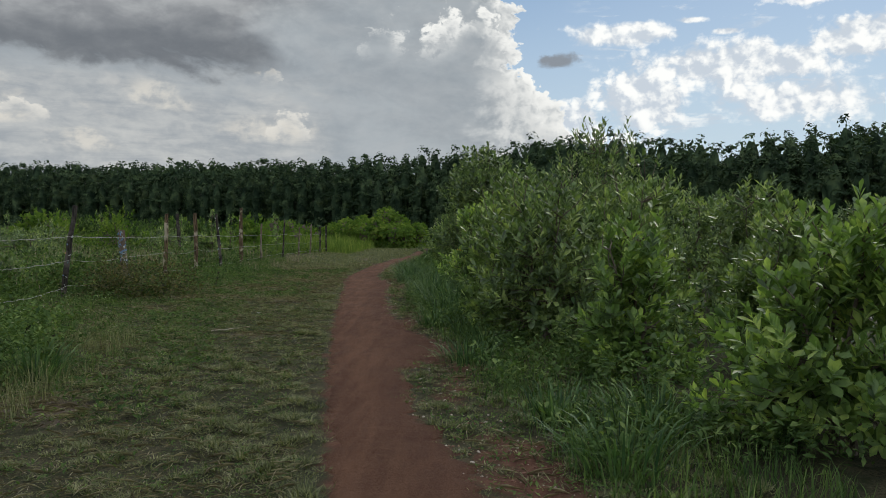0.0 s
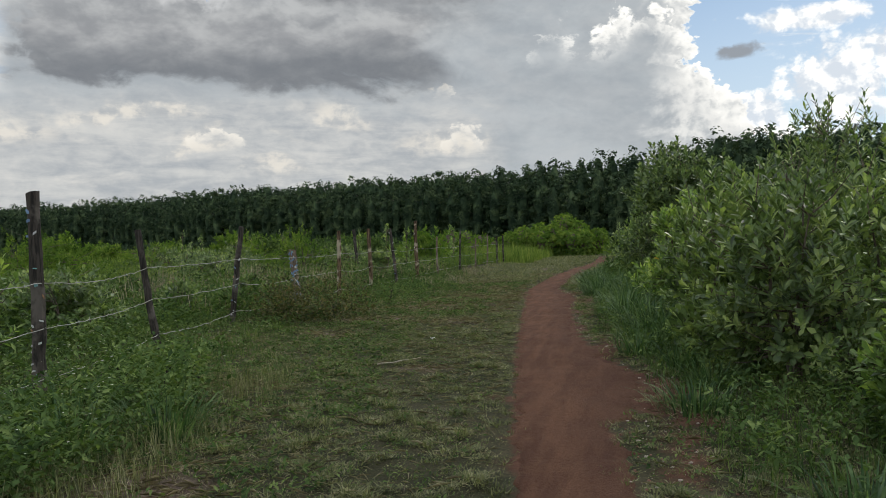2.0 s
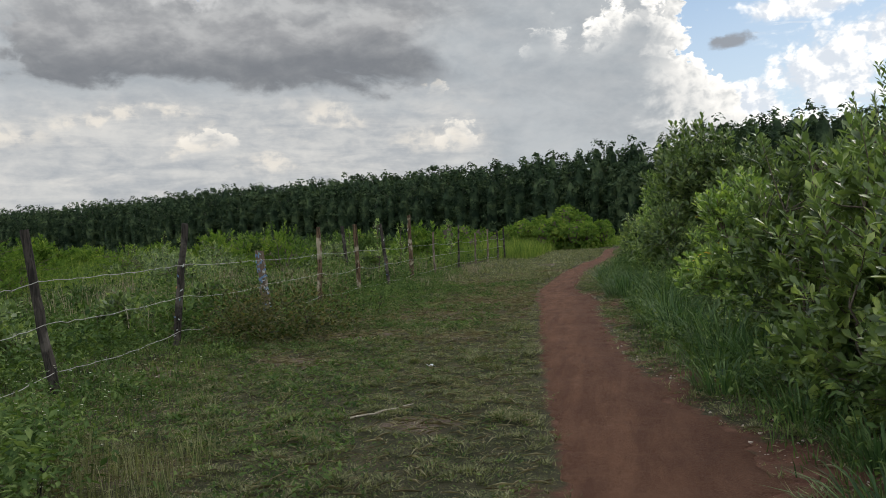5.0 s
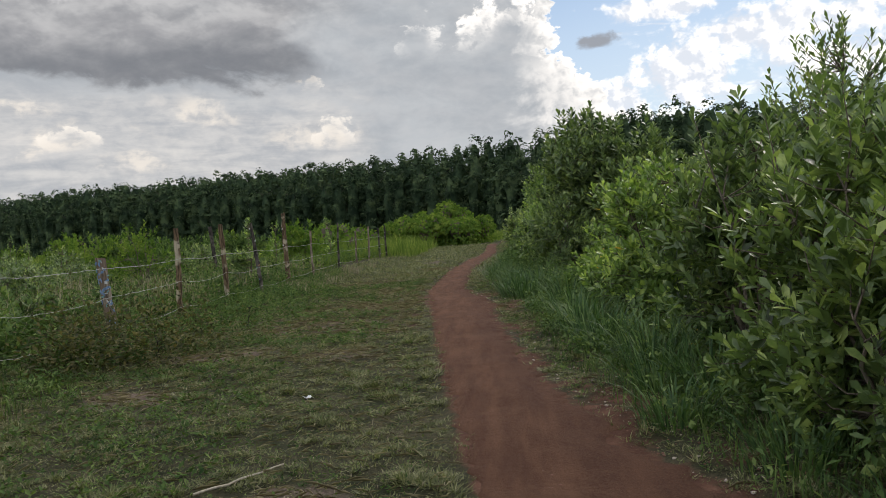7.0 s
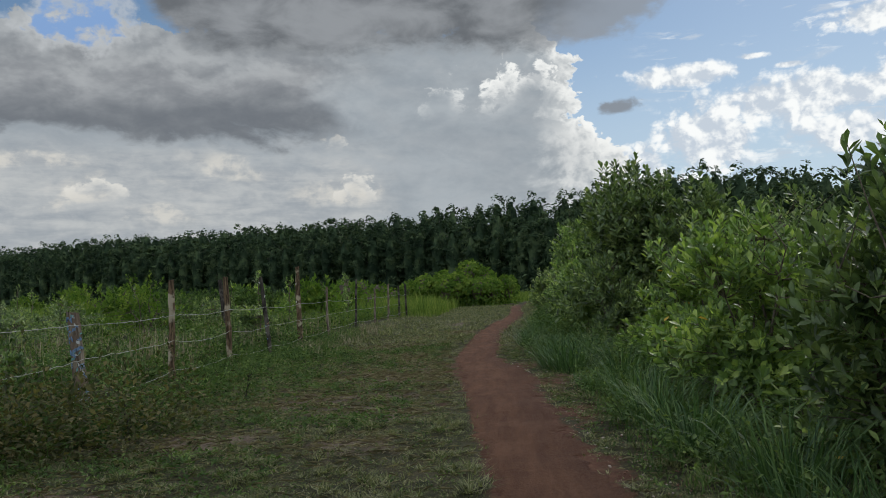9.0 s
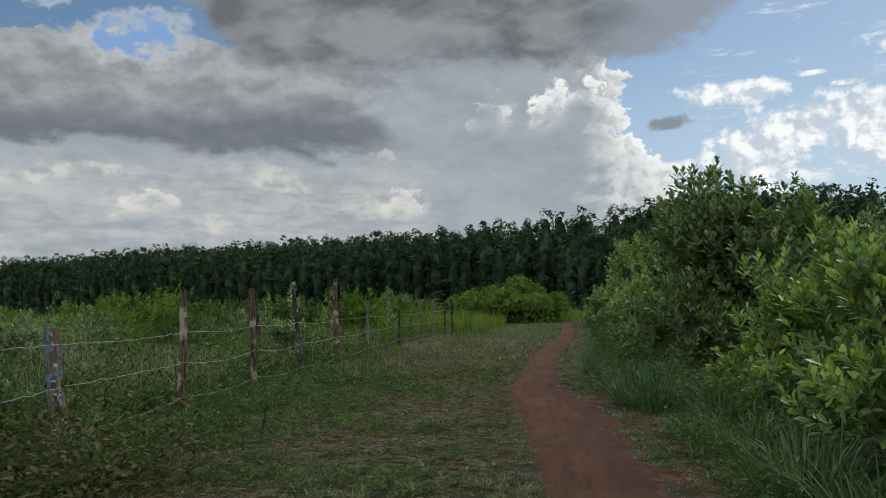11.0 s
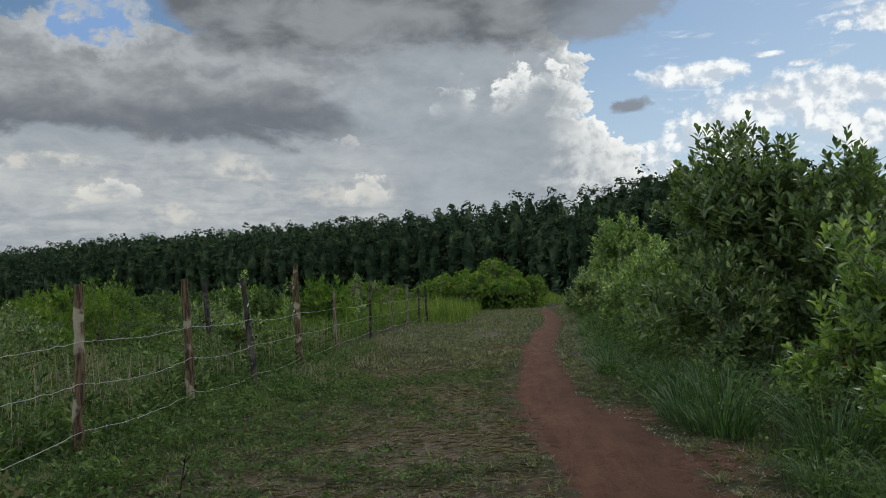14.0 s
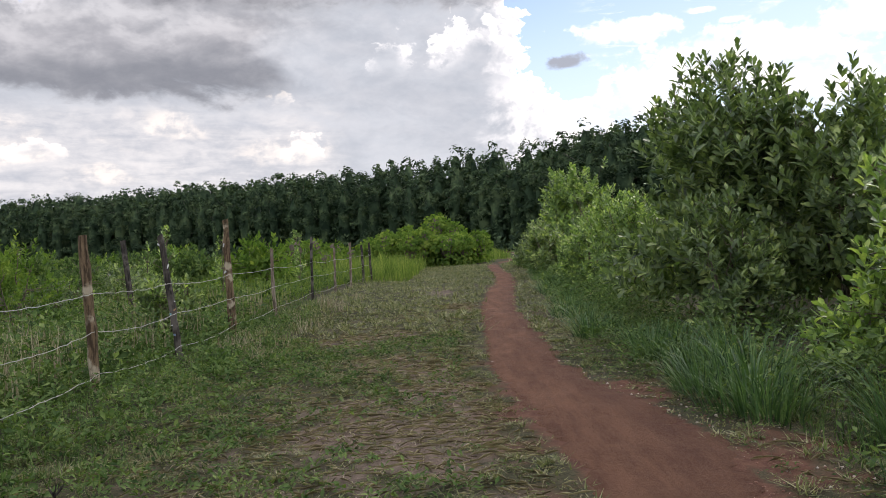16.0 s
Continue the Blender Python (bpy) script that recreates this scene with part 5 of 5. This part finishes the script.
SIZES = [(12.8, 2.3), (12.1, 2.2), (13.5, 2.2), (11.9, 2.5), (12.7, 2.0)]
protos = [plantation_tree(hh, rr, 1900, 600 + k, 0.42) for k, (hh, rr) in enumerate(SIZES)] + [plantation_tree(hh, rr, 1000, 610 + k, 0.55) for k, (hh, rr) in enumerate(SIZES)]
seg = np.linalg.norm(np.diff(EDGE, axis=0), axis=1)
run = np.concatenate([[0], np.cumsum(seg)])
r0 = np.random.default_rng(21)
first = set()
for row in range(2):
    s = 1.1 * row
    while s < run[-1] - 4:
        ex, ey = np.interp(s, run, EDGE[:, 0]), np.interp(s, run, EDGE[:, 1])
        nx, ny = np.interp(s + 2, run, EDGE[:, 0]) - ex, np.interp(s + 2, run, EDGE[:, 1]) - ey
        ln = math.hypot(nx, ny) or 1.0
        ox, oy = -ny / ln, nx / ln
        k = int(r0.integers(0, 5)) + 5 * row
        m = (pose(ex + ox * 3.0 * row + r0.uniform(-0.4, 0.4), ey + oy * 3.0 * row + r0.uniform(-0.4, 0.4), 0, 0, 0, r0.uniform(0, 360)) @ Matrix.Scale(r0.uniform(0.80, 0.95) + 0.07 * row, 4))
        if k not in first:
            protos[k].matrix_world = m
            first.add(k)
        else:
            copy_thing(protos[k], m)
        s += r0.uniform(1.8, 3.3)
# scrub along the plantation's foot
foot_p = []
for s in np.arange(0, run[-1], 0.035):
    ex, ey = np.interp(s, run, EDGE[:, 0]), np.interp(s, run, EDGE[:, 1])
    foot_p.append((ex + r0.normal() * 1.6, ey - 2.0 + r0.normal() * 1.4, r0.uniform(0.0, 2.6) * (0.6 + 0.4 * math.sin(s * 0.9))))
foot_p = np.array(foot_p)
fd = unit(r0.normal(size=foot_p.shape))
fl = r0.uniform(0.4, 0.9, len(foot_p))
stuff("undergrowth", leaves(foot_p, fd, np.array([0, -0.5, 1.0]) + r0.normal(size=foot_p.shape) * 0.3, fl, fl * 0.6, 1), TREE, "dark scrub at the foot of the plantation", "undergrowth")
# the stand behind the first rows
back_v = []
for row in range(2, 6):
    s = 0.7 * row
    while s < run[-1] - 4:
        ex, ey = np.interp(s, run, EDGE[:, 0]), np.interp(s, run, EDGE[:, 1])
        nx, ny = np.interp(s + 2, run, EDGE[:, 0]) - ex, np.interp(s + 2, run, EDGE[:, 1]) - ey
        ln = math.hypot(nx, ny) or 1.0
        v, f = crown_clumps(r0.uniform(12.2, 14.1) + 1.3 * max(0.0, 1 - abs(ex - 9) / 20), 2.1, 430, int(r0.integers(0, 99999)), 0.48, 15, 0.04)
        back_v.append((v + np.array([ex - ny / ln * 3.0 * row, ey + nx / ln * 3.0 * row, 0]), f))
        s += 2.35
stuff("far_woods", joined(back_v), TREE, "dense dark stand of plantation trees behind", "woods")

# ---------------------------------------------------------------- small things on the ground
def stick(x, y, length, angle, seed):
    r = np.random.default_rng(seed)
    u = np.linspace(-0.5, 0.5, 9)
    line = np.stack([x + np.cos(angle) * u * length, y + np.sin(angle) * u * length + 0.06 * u ** 2, float(ground_z(x, y)) + 0.022 + r.normal(size=9) * 0.004], 1)
    v, f = tube(line, np.linspace(0.0075, 0.0045, 9), 6)
    return tagged(made("stick", grid_mesh("stick", v, f, [STICK], smooth=True)), "pale dry stick lying on the short grass", "stick")


stick(-2.82, 10.6, 0.57, 0.95, 1)
stick(-4.35, 8.75, 0.6, 0.55, 2)


def dead_weed(x, y, hgt, lean, seed):
    """A dry upright stalk with stubby side shoots."""
    r = np.random.default_rng(seed)
    u = np.linspace(0, 1, 7)
    line = np.stack([lean * u ** 1.5, 0.3 * lean * u, hgt * u], 1)
    ob = tagged(new("dead_weed"), "dry dark weed stalk standing in the grass", "weed", "dry stalks")
    v, f = tube(line, np.linspace(0.006, 0.003, 7), 5)
    made("stalk", grid_mesh("stalk", v, f, [POST_DARK], smooth=True), ob)
    for s in range(7):
        c = line[r.integers(1, 6)]
        a = r.uniform(0, 6.283)
        o = np.array([np.cos(a), np.sin(a), 1.2]) * r.uniform(0.02, 0.05)
        v, f = tube(np.stack([c, c + o * 0.6, c + o]), np.array([0.004, 0.007, 0.002]), 4)
        made("seed_head", grid_mesh("seed_head", v, f, [POST_DARK], smooth=True), ob)
    ob.location = (x, y, float(ground_z(x, y)) - 0.01)


for k, (wx, wy, wh) in enumerate([(-4.55, 8.1, 0.30), (-4.4, 8.3, 0.26), (-4.05, 8.2, 0.34), (-4.7, 8.7, 0.28), (-3.95, 8.5, 0.22), (-5.2, 15.3, 0.4), (-5.0, 17.9, 0.35)]):
    dead_weed(wx, wy, wh, 0.05 * (-1) ** k, 700 + k)


def grass_cane(x, y, dx, dy, hgt, seed):
    """A long bent grass stalk that leans out over the verge."""
    u = np.linspace(0, 1, 10)
    z0 = float(ground_z(x, y))
    line = np.stack([x + dx * u ** 1.3, y + dy * u, z0 + hgt * (u - 0.25 * u ** 3)], 1)
    v, f = tube(line, np.linspace(0.008, 0.003, 10), 6)
    tagged(made("grass_cane", grid_mesh("grass_cane", v, f, [TUSSOCK], smooth=True)), "long pale grass stalk leaning out of the verge", "grass")


grass_cane(-0.55, 19.3, -0.55, -0.5, 0.8, 1)
grass_cane(-0.35, 18.9, -0.5, -0.3, 0.6, 2)
grass_cane(-0.6, 20.1, -0.35, -0.6, 0.7, 3)


def litter(x, y, s, seed):
    bm = bmesh.new()
    r = np.random.default_rng(seed)
    bmesh.ops.create_grid(bm, x_segments=6, y_segments=4, size=0.5)
    for v in bm.verts:
        v.co.x *= s
        v.co.y *= s * 0.5
        v.co.z = 0.012 + 0.006 * math.sin(9 * v.co.x / s) + 0.004 * r.normal()
    bmesh.ops.solidify(bm, geom=bm.faces[:], thickness=0.003)
    ob = tagged(part("litter", bm, PAPER, None), "small crumpled white plastic wrapper on the grass", "litter")
    ob.location = (x, y, float(ground_z(x, y)) + 0.01)
    ob.rotation_euler = (0.1, 0.05, r.uniform(0, 3))


litter(-2.96, 12.78, 0.085, 3)

pb = bmesh.new()
bmesh.ops.create_icosphere(pb, subdivisions=1, radius=1.0)
pv = np.array([v.co[:] for v in pb.verts])
pf = np.array([[v.index for v in fc.verts] for fc in pb.faces])
pb.free()
r0 = np.random.default_rng(77)
peb = []
for k in range(6500):
    yy = 4 + 26 * r0.random() ** 1.2
    side_x = r0.uniform(-0.25, 0.9) if r0.random() < 0.6 else r0.uniform(-0.9, 0.1)
    xx = float(path_right(yy)) - 0.1 + side_x * 0.75
    sc = 0.0035 + 0.0105 * r0.random() ** 3 if k < 2000 else 0.004 + 0.008 * r0.random() ** 2
    z = -0.02 if xx < path_right(yy) else float(ground_z(xx, yy))
    peb.append((pv * (1 + 0.25 * r0.normal(size=(len(pv), 1))) * np.array([sc, sc * r0.uniform(0.6, 1), sc * 0.6]) + np.array([xx, yy, z + sc * 0.3]), pf))
stuff("gravel", joined(peb[:2000]), STONE, "loose gravel and crumbs on the footpath", "gravel")
stuff("gravel", joined(peb[2000:]), CRUMB, "red laterite crumbs strewn over the footpath", "gravel")
